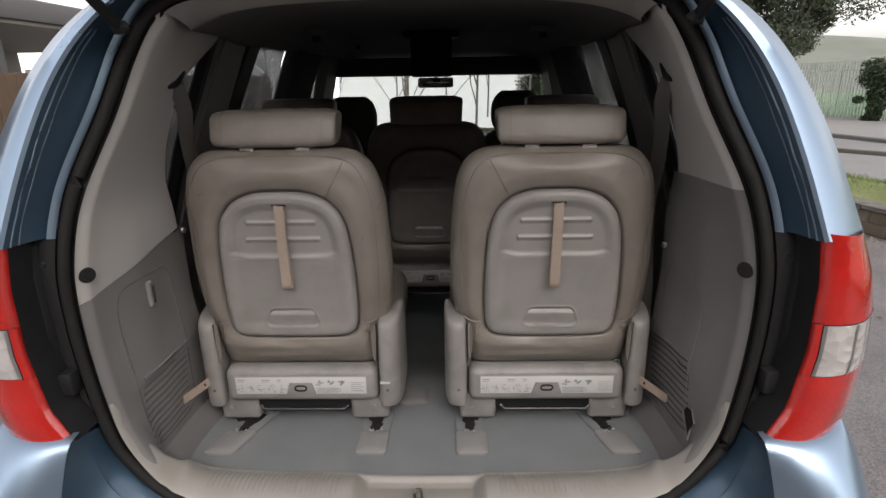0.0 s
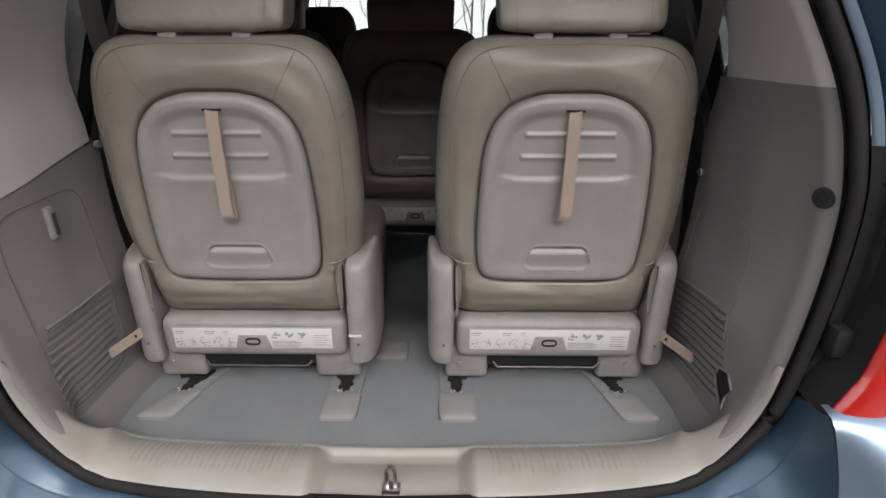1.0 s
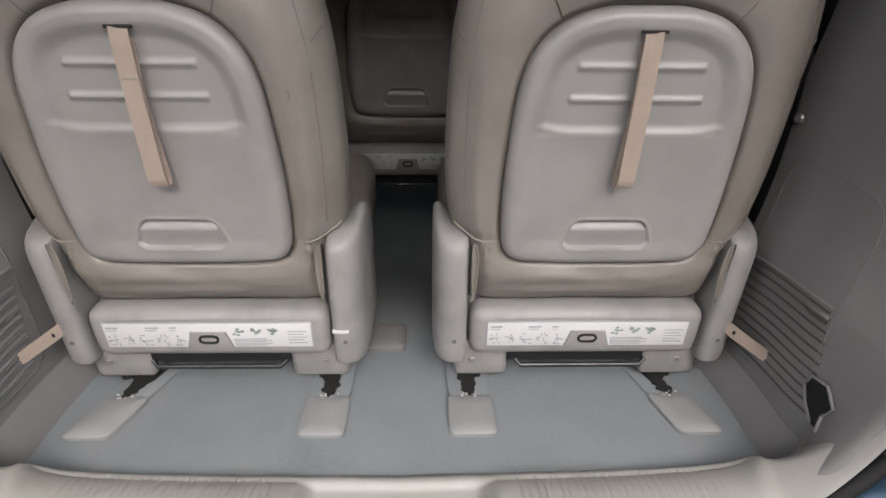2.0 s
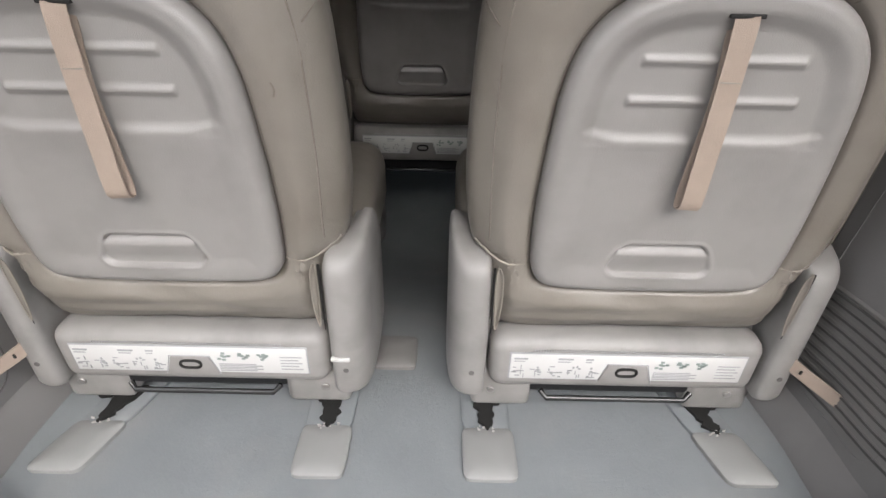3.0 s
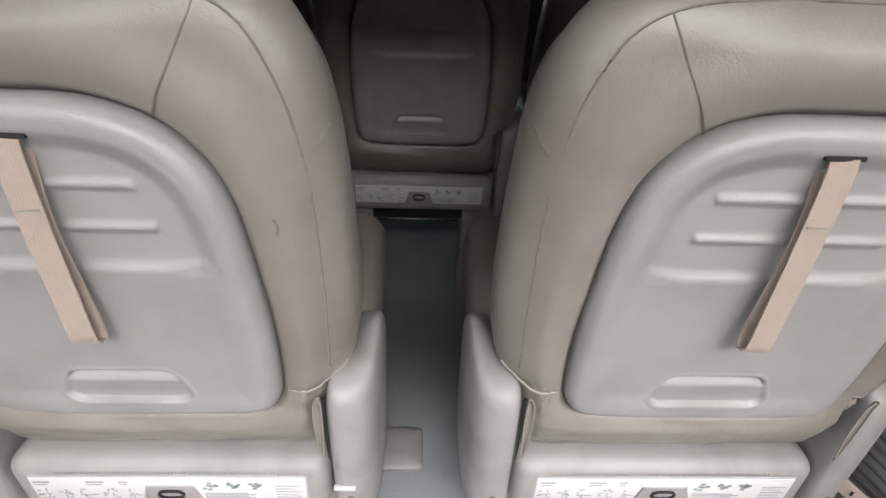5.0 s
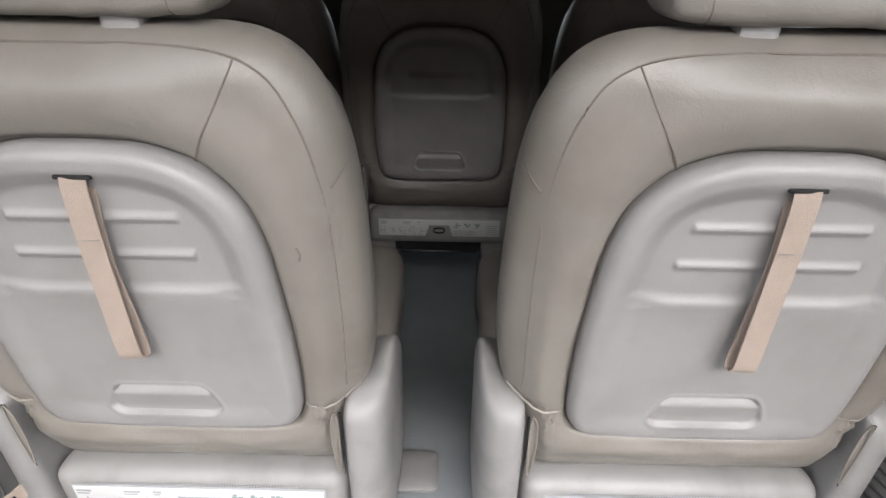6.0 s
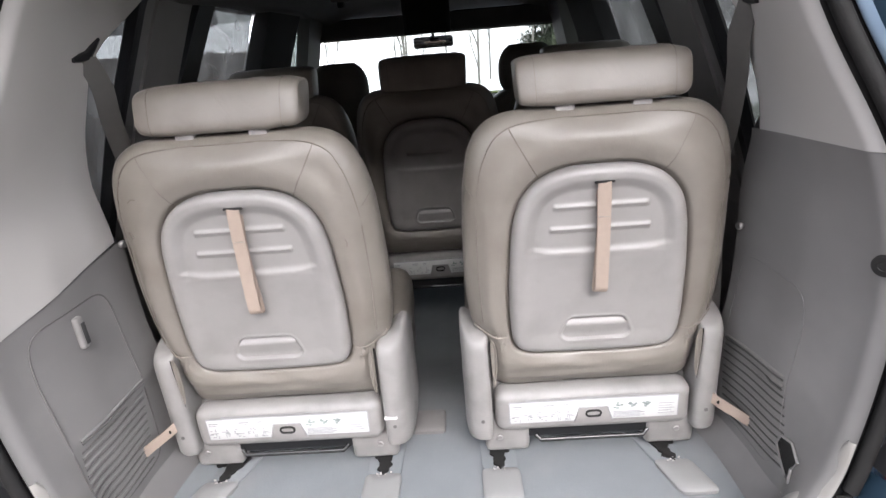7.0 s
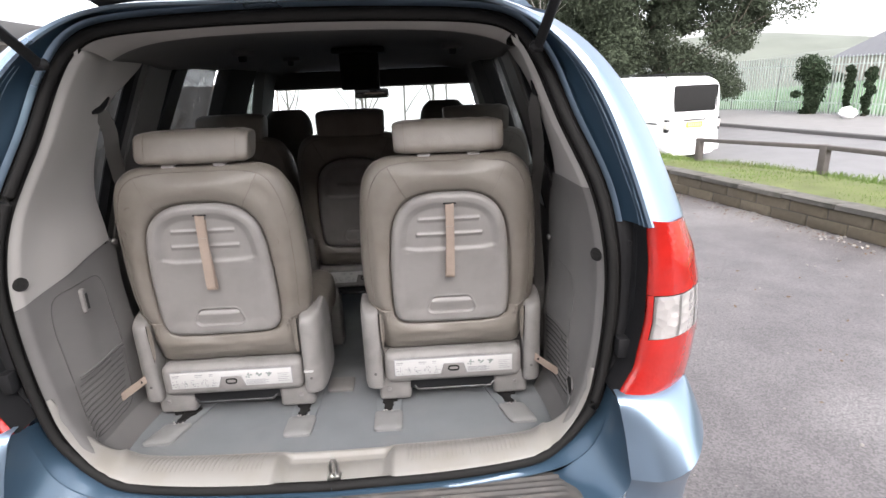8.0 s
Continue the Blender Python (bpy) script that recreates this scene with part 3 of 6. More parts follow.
for side in (-1, 1):
    # pillar jamb above the lamp: lit flange beside the seal, then the deep channel with shade in its colour, then the
    # outer skin
    seal_r, strip_r, mid_r, chan_r, edge_r, lip_r, out_r, fwd_r = [], [], [], [], [], [], [], []
    for i in UP:
        p, q = SEAL[i], STRIP[i]
        z = q[2] if q[2] < 1.70 else 1.70 + (q[2] - 1.70) * 1.0
        t = smooth_step(1.70, 1.765, z)
        ex, ey = skin_edge(z)
        ox, oy = outer_edge(z)
        if q[0] < 0.53:
            ex, ox = q[0], q[0]
            ez, oz = 1.782, 1.797
        else:
            ez, oz = z + 0.015 * t, z + 0.02 * t
        ex, ox = max(ex, q[0] + 0.002) if q[0] >= 0.53 else ex, max(ox, q[0] + 0.004) if q[0] >= 0.53 else ox
        seal_r.append((p[0], p[1] + 0.004, p[2]))
        strip_r.append((q[0], q[1], q[2]))
        mid_r.append((q[0] + 0.06 * (ex - q[0]), q[1] + 0.020, q[2] + 0.2 * (ez - q[2])))
        chan_r.append((q[0] + 0.55 * (ex - q[0]), q[1] + 0.008 + 0.25 * (ey - q[1]), q[2] + 0.55 * (ez - q[2])))
        edge_r.append((ex, ey, ez))
        lip_r.append((ex + 0.005 * (q[0] >= 0.53), ey - 0.006, ez + 0.003))
        out_r.append((ex + 0.5 * (ox - ex), ey + 0.25 * (oy - ey) - 0.006, ez + 0.5 * (oz - ez) + 0.002))
        fwd_r.append((ox, oy, oz))
    edge_r, lip_r, out_r, fwd_r = (soften(r) for r in (edge_r, lip_r, out_r, fwd_r))
    q1 = [tuple(np.array(a) * 0.55 + np.array(b) * 0.45 + np.array((0.004, -0.007, 0.001))) for a, b in zip(lip_r, out_r)]
    q2 = [tuple(np.array(a) * 0.5 + np.array(b) * 0.5 + np.array((0.010 if c[2] < 1.74 else 0, -0.006, 0.002))) for a, b, c in zip(out_r, fwd_r, fwd_r)]
    fwd2 = [(x + (0.008 if z < 1.76 else 0), y + 0.12, z + 0.003) for x, y, z in fwd_r]
    fwd3 = [(x + (0.010 if z < 1.76 else 0), y + 0.36, z + 0.006) for x, y, z in fwd_r]
    part("jamb_flange", loft([mirrored(side, r) for r in (seal_r, strip_r)]), PAINT, car)
    part("pillar_jamb", loft([mirrored(side, r) for r in (strip_r, mid_r, chan_r, edge_r)]), BLUE_SHADED, car, "blue tailgate channel in the pillar, shade painted in")
    part("rear_pillar_skin", loft([mirrored(side, r) for r in (edge_r, lip_r, q1, out_r, q2, fwd_r, fwd2, fwd3)]), PAINT, car, "light blue rear pillar")
    # sealant bead lines in the channel
    for f, rr in ((0.45, 0.0014), (0.72, 0.002)):
        bead = [np.array(c) * (1 - f) + np.array(e) * f + np.array((0, -0.003, 0)) for c, e, i in zip(chan_r, edge_r, UP) if STRIP[i, 0] > 0.60]
        bead = [(p[0] + wobble(p[2], f, 0, 18, 0.004), p[1], p[2]) for p in bead]
        part("sealant_bead", tube(mirrored(side, bead), rr, 6), BEAD, car)
    # black recess beside the lamp
    r0, r1, r2, r3 = [], [], [], []
    for i in LAMP:
        p, q = SEAL[i], STRIP[i]
        ex, ey = skin_edge(q[2])
        r0.append((p[0], p[1] + 0.004, p[2]))
        r1.append((q[0], q[1] + 0.008, q[2]))
        r2.append((ex - 0.004, q[1] + 0.012, q[2]))
        r3.append((ex - 0.002, ey + 0.01, q[2]))
    recess = part("lamp_recess", loft([mirrored(side, r) for r in (r0, r1, r2, r3)]), BLACK, car, "black plastic panel beside the tail lamp")
    for z in (1.20, 0.93):
        x = skin_edge(z)[0] - 0.018
        part("screw", disc((side * x, 1.155, z), (0, -1, 0), 0.008, 0.008, 12), BLACK, recess)
    part("tailgate_buffer", box(*sorted((side * 0.755, side * 0.785)), 1.115, 1.15, 0.90, 0.955, 0.006), BLACK, recess, "black rubber tailgate stop")
    # jamb below the lamp, running into the sill
    r0, r1 = [], []
    for i in LOWR:
        p = SEAL[i]
        j = jamb_edge(i)
        r0.append((p[0], p[1] + 0.004, p[2]))
        r1.append(tuple(j))
    mid = [tuple(np.array(a) * 0.45 + np.array(b) * 0.55 + np.array((0, -0.006, 0.003))) for a, b in zip(r0, r1)]
    lip = [(x, y - 0.004, z - 0.002) for x, y, z in r1]
    under = [(x + 0.002, y + 0.004, z - 0.010) for x, y, z in r1]
    tuck = [(x + 0.003, y + 0.035, z - 0.022) for x, y, z in r1]
    # the jamb's shade is painted in with the darker blue
    part("lower_jamb", loft([mirrored(side, r) for r in (r0, mid, r1, lip, under, tuck)]), BLUE_SHADED, car, "blue jamb below the lamp, shade painted in")
    # tail lamp
    lamp = part("tail_lamp", box(*sorted((side * 0.79, side * 0.915)), 1.13, 1.26, 0.83, 1.255, 0.02), BLACK, car, "red and clear tail lamp")

    def lamp_band(z0, z1, tilt0, tilt1, grow=0.0, n=10, u0=0.0, u1=1.0):
        rows = []
        for v in np.linspace(0, 1, n):
            row = []
            for k in range(17):
                u = u0 + (u1 - u0) * k / 16
                z = z0 + (z1 - z0) * v + (tilt0 * (1 - v) + tilt1 * v) * (u - 0.3)
                ix, iy = skin_edge(z)
                ox = np.interp(z, [0.82, 0.9, 1.0, 1.1, 1.19, 1.27], [0.93, 0.945, 0.955, 0.95, 0.93, 0.90]) 
                if u < 0.15:
                    x, y = ix, iy + 0.06 * (1 - u / 0.15)
                elif u < 0.75:
                    s = (u - 0.15) / 0.6
                    x = ix + (ox - ix) * s
                    y = iy + 0.055 * s ** 2 - 0.022 * math.sin(math.pi * s)
                else:
                    s = (u - 0.75) / 0.25
                    x, y = ox + 0.018 * math.sin(s * math.pi / 2), iy + 0.055 + 0.17 * s
                row.append((side * x, y - grow, z))
            rows.append(row)
        return loft(rows)

    part("red_lens", lamp_band(1.095, 1.272, 0.02, -0.01), RED, lamp, "upper red lamp lens")
    part("red_lens", lamp_band(0.982, 1.095, 0.03, 0.02, 0.0, 10, 0.0, 0.195), RED, lamp, "red border beside the clear lens")
    clear = part("clear_lens", lamp_band(0.984, 1.093, 0.03, 0.02, 0.001, 10, 0.20, 1.0), CLEAR, lamp, "clear lamp lens with bright reflector")
    for u in (0.20, 0.44, 0.66):
        part("reflector_rib", lamp_band(0.985, 1.092, 0.03, 0.02, 0.0025, 6, u, u + 0.022), DULL, clear, "grey rib between the reflectors")
    part("red_lens", lamp_band(0.822, 0.982, 0.03, 0.03), RED, lamp, "lower red lamp lens")
    # bumper corner: a lit upper facet, a crease, and the lower face
    top = curve_points([(0.733, 1.048, 0.832), (0.80, 1.042, 0.834), (0.87, 1.060, 0.840), (0.928, 1.112, 0.845), (0.946, 1.20, 0.847), (0.955, 1.42, 0.85)], 28)
    crease = curve_points([(0.757, 0.984, 0.636), (0.825, 0.934, 0.668), (0.90, 0.950, 0.706), (0.968, 1.066, 0.740), (0.980, 1.20, 0.745), (0.978, 1.42, 0.745)], 28)
    low_f = curve_points([(0.750, 0.996, 0.552), (0.83, 0.988, 0.545), (0.90, 1.008, 0.535), (0.955, 1.095, 0.525), (0.972, 1.20, 0.52), (0.972, 1.42, 0.52)], 28)
    foot_r = curve_points([(0.74, 1.06, 0.30), (0.81, 1.06, 0.30), (0.88, 1.07, 0.30), (0.93, 1.12, 0.30), (0.94, 1.22, 0.30), (0.94, 1.42, 0.30)], 28)
    rings = [top + np.array([0.0, 0.03, 0.004])]
    for v in np.linspace(0, 1, 13):
        rings.append(top + (crease - top) * np.array([v, v ** 0.85, v ** 1.25]))
    part("bumper_corner", loft([mirrored(side, [tuple(p) for p in r]) for r in rings]), PAINT, car, "light blue bumper corner under the lamp")
    rings = []
    for v in np.linspace(0, 1, 7):
        rings.append(crease + (low_f - crease) * v + np.array([0.0, 0.008, 0.0]) * math.sin(math.pi * v) ** 0.7)
    rings.append(foot_r)
    part("bumper_side", loft([mirrored(side, [tuple(p) for p in r]) for r in rings]), PAINT, car, "light blue lower bumper side")
    # gas strut
    foot, tip = Vector((side * 0.560, 1.212, 1.668)), Vector((side * 0.610, 0.47, 2.169))
    strut = part("gas_strut", tube([foot, foot + (tip - foot) * 0.62], 0.0115, 12), BLACK, car, "black gas strut")
    part("strut_rod", tube([foot + (tip - foot) * 0.62, tip], 0.006, 10), STEEL, strut)
    part("strut_bracket", box(*sorted((side * 0.590, side * 0.630)), 0.44, 0.50, 2.155, 2.330, 0.008), BLACK, strut)
    part("strut_ball", disc(foot + Vector((side * 0.01, 0, 0)), (-side, 0, 0), 0.013, 0.03, 14), BLACK, strut)
    # side skin, roof rail, windows
    part("side_skin", slab(side, 1.54, 5.3, 0.30, 1.105, body_x, -0.02, 0.004, 40, 18), PAINT, car)
    part("rear_side_skin", slab(side, 1.40, 1.56, 0.30, 1.28, body_x, -0.02, 0.003, 6, 18), PAINT, car)
    part("roof_side", slab(side, 1.56, 3.9, 1.69, 1.82, body_x, -0.03, 0.006, 30, 8), PAINT, car)
    for y0, y1, lean in ((1.86, 1.96, 0.46), (2.56, 2.94, 0.28)):
        part("door_pillar", slab(side, y0, y1, 1.10, 1.70, cabin_x, 0.060, 0.075, 5, 12, lean), BLACK, car)
    part("waist_ledge", loft([[(side * x, y, z) for y in np.linspace(1.56, 4.35, 20)] for x, z in ((0.775, 1.10), (0.86, 1.112), (0.945, 1.108))]), PAINT, car)
    part("rear_quarter_pillar", slab(side, 1.50, 1.57, 1.10, 1.70, body_x, -0.02, 0.004, 5, 12), PAINT, car)
    part("windscreen_pillar", slab(side, 4.35, 4.45, 1.05, 1.66, lambda z: body_x(z) - 0.03, -0.03, 0.01, 4, 12, -0.95), PAINT, car)
    for nm, y0, y1, z0, z1 in WINDOWS:
        part("side_window", slab(side, y0 - 0.02, y1 + 0.02, z0 - 0.03, z1 + 0.02, lambda z: cabin_x(z) + 0.055, 0, 0.004, 6, 10), PRIVACY if nm != "front" else CLEARGLASS, car, "tinted side window" if nm != "front" else "front door window")
    for y in (2.05, 5.0):
        wheel = part("wheel", tube([(side * 0.74, y, 0.33), (side * 0.76, y, 0.33), (side * 0.93, y, 0.33), (side * 0.95, y, 0.33)], [0.29, 0.33, 0.33, 0.30], 40), TYRE, car, "black tyre")
        part("rim", tube([(side * 0.93, y, 0.33), (side * 0.957, y, 0.33)], [0.215, 0.20], 32), ALLOY, wheel)
        for k in range(5):
            a = 2 * math.pi * k / 5
            part("spoke", tube([(side * 0.955, y + 0.03 * math.cos(a), 0.33 + 0.03 * math.sin(a)), (side * 0.962, y + 0.19 * math.cos(a), 0.33 + 0.19 * math.sin(a))], [0.03, 0.02], 6), ALLOY, wheel)

# shelf and inner faces of the bumper, from the jamb's lower edge to the bumper's rim
pairs = (((0, 1.12, 0.553), (0, 0.950, 0.553)), ((0.30, 1.122, 0.553), (0.30, 0.954, 0.553)), ((0.56, 1.112, 0.560), (0.60, 0.973, 0.554)), ((0.644, 1.093, 0.612), (0.712, 0.986, 0.570)),
         ((0.695, 1.093, 0.668), (0.757, 0.984, 0.634)), ((0.723, 1.093, 0.745), (0.745, 1.012, 0.750)), ((0.737, 1.088, 0.815), (0.733, 1.048, 0.832)))
both_runs = curve_points([a + b for a, b in pairs], 80)
edge, rim = both_runs[:, :3], both_runs[:, 3:]
rows = []
for v in np.linspace(0, 1, 14):
    r = edge + (rim - edge) * v
    bend = math.sin(math.pi * v) * smooth_step(0.56, 0.68, edge[:, 0]) * smooth_step(0.83, 0.74, edge[:, 2])
    r[:, 2] -= 0.003 * bend
    r[:, 1] += 0.006 * bend
    rows.append([tuple(p) for p in both_open(r)])
down = []
for dy, dz in ((-0.010, -0.006), (-0.016, -0.03), (-0.014, -0.12), (0.02, -0.24), (0.08, -0.30)):
    low_r = rim.copy()
    k = smooth_step(0.60, 0.556, rim[:, 2])
    low_r[:, 1] += dy * k
    low_r[:, 2] += dz * k
    down.append([tuple(p) for p in both_open(low_r)])
# inner bumper faces take the darker blue in place of shade
part("bumper_recess", loft(rows), BLUE_SHADED, car, "blue recess of the bumper round the step, shade painted in")
part("bumper", loft(rows[-1:] + down), PAINT, car, "light blue rear bumper")
rows = []
for x in np.linspace(-0.66, 0.66, 180):
    bow = 0.02 * (x / 0.8) ** 2
    row = []
    for v in np.linspace(0, 1, 48):
        y = 0.957 + 0.152 * v
        edge = smooth_step(0, 0.06, v) * smooth_step(1, 0.94, v) * smooth_step(0.66, 0.64, abs(x))
        rib = (0.5 + 0.5 * math.cos(2 * math.pi * (y - 0.957) / 0.021)) ** 1.5 * smooth_step(0.10, 0.15, v) * smooth_step(0.93, 0.88, v) * smooth_step(0.615, 0.595, abs(x))
        row.append((x, y + bow, 0.5585 + 0.010 * edge + 0.005 * rib))
    rows.append(row)
part("step_pad", loft(rows), PAD, car, "worn dark ribbed plastic step pad")

# roof, bonnet, front
rows = []
for y in np.linspace(1.29, 3.85, 30):
    zc = np.interp(y, [1.29, 1.6, 2.5, 3.2, 3.6, 3.85], [1.800, 1.825, 1.85, 1.845, 1.80, 1.72])
    rows.append([(x, y, zc - 0.055 * (abs(x) / 0.62) ** 3) for x in np.linspace(-0.62, 0.62, 25)])
part("roof", loft(rows), PAINT, car)
rows = []
for y in np.linspace(4.45, 5.85, 24):
    zc = np.interp(y, [4.45, 4.7, 5.4, 5.75, 5.85], [1.06, 1.04, 0.92, 0.72, 0.40])
    hw = np.interp(y, [4.45, 5.3, 5.7, 5.85], [0.95, 0.90, 0.78, 0.66])
    rows.append([(x * hw, y, zc - 0.06 * abs(x) ** 4) for x in np.linspace(-1, 1, 25)])
part("bonnet", loft(rows), PAINT, car)
part("front_bumper", box(-0.86, 0.86, 5.25, 5.88, 0.22, 0.62, 0.10, 4), PAINT, car)
part("underbody", box(-0.90, 0.90, 1.25, 5.3, 0.16, 0.27, 0.03), BLACK, car)
rows = []
for v in np.linspace(0, 1, 14):
    y, z = 4.62 - 0.86 * v - 0.03 * math.sin(math.pi * v), 1.04 + 0.605 * v + 0.02 * math.sin(math.pi * v)
    hw = 0.80 - 0.17 * v
    rows.append([(x * hw, y - 0.10 * x * x, z) for x in np.linspace(-1, 1, 21)])
part("windscreen", loft(rows), CLEARGLASS, car, "clear windscreen")

# raised tailgate
rows = []
for v in np.linspace(0, 1, 24):
    row = []
    for x in np.linspace(-1, 1, 33):
        hw = np.interp(v, [0, 0.15, 0.5, 1.0], [0.43, 0.54, 0.74, 0.80])
        y = 1.235 - 0.95 * v
        z = 1.815 + 0.65 * v + 0.04 * math.sin(math.pi * v)
        row.append((x * hw, y, z - 0.02 * abs(x) ** 3))
    rows.append(row)
gate = part("tailgate", loft(rows), PAINT, car, "raised blue tailgate")
rows = [[(x * 0.96, y - 0.01, z - 0.015 - 0.03 * float(smooth_step(1.235, 1.0, y)) + 0.012 * abs(x / 0.8) ** 2) for x, y, z in r] for r in rows]
# lining and frame are black: the shade under the gate is in their colour
part("inner_trim", loft(rows), BLACK, gate, "tailgate lining, black for the shade under it")
part("gate_glass", loft([[(x * 0.44, y, 1.815 + 0.684 * (1.235 - y) - 0.022) for x in np.linspace(-1, 1, 9)] for y in (1.02, 0.90, 0.76)]), PRIVACY, gate)
part("gate_frame", loft([[(x * 0.43, 1.235, 1.812) for x in np.linspace(-1, 1, 9)], [(x * 0.42, 1.225, 1.792) for x in np.linspace(-1, 1, 9)], [(x * 0.44, 1.16, 1.80) for x in np.linspace(-1, 1, 9)]]), BLACK, gate)

# ---- seats ----
def arch_outline(keys, n):
    """A closed, symmetric outline in x and z from the keys of its right half, top to bottom."""
    half = curve_points(keys, n // 2 + 1)
    left = half[1:-1][::-1].copy()
    left[:, 0] *= -1
    return np.vstack([half, left])


BACK_KEYS = [(0, 0.829), (0.10, 0.829), (0.170, 0.826), (0.215, 0.808), (0.244, 0.768), (0.259, 0.70), (0.267, 0.60), (0.270, 0.47), (0.262, 0.38),
             (0.240, 0.30), (0.229, 0.25), (0.221, 0.215), (0.200, 0.199), (0.12, 0.196), (0, 0.196)]
PANEL_KEYS = [(0, 0.724), (0.06, 0.721), (0.112, 0.703), (0.148, 0.668), (0.166, 0.62), (0.174, 0.55), (0.178, 0.46), (0.177, 0.38), (0.170, 0.335), (0.145, 0.314), (0.08, 0.309), (0, 0.308)]
LEAN_BACK = 0.085


def back_lean(z):
    return -LEAN_BACK * (z - 0.43)


PANEL_OUT = arch_outline(PANEL_KEYS, 160)


def panel_gap(x, z):
    """Signed distance from the back panel's border, outside positive, near enough."""
    d = np.hypot(PANEL_OUT[:, 0] - x, PANEL_OUT[:, 1] - z)
    i = int(np.argmin(d))
    inside = np.hypot(x, z - 0.5) < np.hypot(PANEL_OUT[i, 0], PANEL_OUT[i, 1] - 0.5)
    return -d[i] if inside else d[i]


def back_surface(x, z, edge, gap=None):
    """Rear face of the upholstered back at x, z; edge is the way in from its outline."""
    r = 0.055
    e = max(0.0, 1 - edge / r)
    y = back_lean(z) + r * (1 - math.sqrt(max(0.0, 1 - e * e)))
    g = panel_gap(x, z) if gap is None else gap
    y -= 0.015 * math.exp(-((g - 0.035) / 0.034) ** 2) * smooth_step(0.0, 0.05, edge)
    y += 0.011 * (math.exp(-(g / 0.0055) ** 2) if g > 0 else 1.0)
    low = smooth_step(0.36, 0.28, z)
    y += low * wobble(x * 1.0, 0.0, z * 3.0, 16, 0.0035) + wobble(x, 0.3, z, 9, 0.0035) + wobble(x, 1.3, z, 28, 0.0008)
    # creases running in from the sides
    for zc, s, k, w in ((0.66, 1, 0.0016, 0.012), (0.635, 1, 0.0018, 0.009), (0.56, -1, 0.0016, 0.010), (0.335, -1, 0.0062, 0.006), (0.345, 1, 0.0062, 0.006), (0.316, 1, 0.0062, 0.006), (0.308, -1, 0.0062, 0.006), (0.358, -1, 0.0062, 0.006)):
        y += k * math.exp(-((z - zc - 0.10 * (abs(x) - 0.2)) / w) ** 2) * smooth_step(0.178, 0.212, x * s) * smooth_step(0.262, 0.238, x * s)
    for zc, k in ((0.353, 0.0045), (0.341, 0.0060), (0.327, 0.0050), (0.316, 0.0045), (0.303, 0.0035)):
        y += k * math.exp(-((z - zc - 0.25 * (abs(x) - 0.2)) / 0.0045) ** 2) * smooth_step(0.166, 0.200, abs(x))
    return y


def back_bm(thick):
    n = 176
    inner, out = arch_outline(PANEL_KEYS, n), arch_outline(BACK_KEYS, n)
    span = np.hypot(*(out - inner).T)
    c = np.array([0, 0.50])
    rings = [[(x, back_lean(z) + 0.011, z) for x, z in c + (inner - c) * f] for f in (0.80, 0.93)]
    for r in np.concatenate([np.linspace(0, 0.14, 10, endpoint=False), np.linspace(0.14, 0.55, 12, endpoint=False), np.linspace(0.55, 1.0, 18)]):
        ring = []
        for p, q, w in zip(inner, out, span):
            x, z = p + (q - p) * r
            ring.append((x, back_surface(x, z, (1 - r) * w * 0.95, r * w * 0.95), z))
        rings.append(ring)
    edge = rings[-1]
    drop = [float(smooth_step(0.66, 0.829, z)) for x, y, z in edge]
    rings.append([(x * 1.0, y + (thick - 0.13) * 0.5, z - 0.002 * k) for (x, y, z), k in zip(edge, drop)])
    rings.append([(x * (1 - 0.01 * k), back_lean(z) + thick - 0.05, z - 0.018 * k) for (x, y, z), k in zip(edge, drop)])
    rings.append([(x * 0.97, back_lean(z) + thick - 0.012, 0.5 + (z - 0.5) * 0.97 - 0.022 * k) for (x, y, z), k in zip(edge, drop)])
    rings.append([(x * 0.85, back_lean(z) + thick, 0.5 + (z - 0.5) * 0.85 - 0.025 * k) for (x, y, z), k in zip(edge, drop)])
    bm = loft(rings, True)
    bm.faces.new([bm.verts.new(p) for p in rings[-1]])
    return bm


def panel_relief(x, z, d, ribs):
    """Height of the panel's face over its border plane; d is the distance from its border."""
    h = 0.020 * np.sqrt(np.maximum(0, 1 - np.maximum(0, 1 - d / 0.017) ** 2))
    upper = smooth_step(0.541, 0.556, z)
    h = h - 0.0100 * smooth_step(0.022, 0.048, d) * upper
    h = h - 0.0040 * smooth_step(0.020, 0.055, d) * (1 - upper) * smooth_step(0.30, 0.36, z)
    lift = 0.004 * smooth_step(0.09, 0.135, np.abs(x))
    h = h + 0.0042 * np.exp(-((z - 0.5510 - lift) / 0.0068) ** 2) * smooth_step(0.148, 0.130, np.abs(x))
    for zr, hw in ribs:
        h = h + 0.0045 * np.exp(-((z - zr) / 0.0052) ** 2) * smooth_step(hw, hw - 0.005, np.abs(x))
    # finger pull: a pocket with a hollow under its upper edge, a lip across it and a sloped lower face
    wide = 0.072 - 0.011 * smooth_step(0.352, 0.397, z)
    reach = np.hypot(np.maximum(0.0, np.abs(x) - wide + 0.017), np.maximum(0.0, np.abs(z - 0.3710) - 0.0095))
    pocket = smooth_step(0.0185, 0.0150, reach)
    h = h - pocket * np.interp(z, [0.344, 0.350, 0.374, 0.3795, 0.3835, 0.391, 0.398], [0.0062, 0.0060, 0.0012, 0.0006, 0.0024, 0.0076, 0.0086])
    return h + 0.0012 * np.exp(-((reach - 0.0205) / 0.003) ** 2)


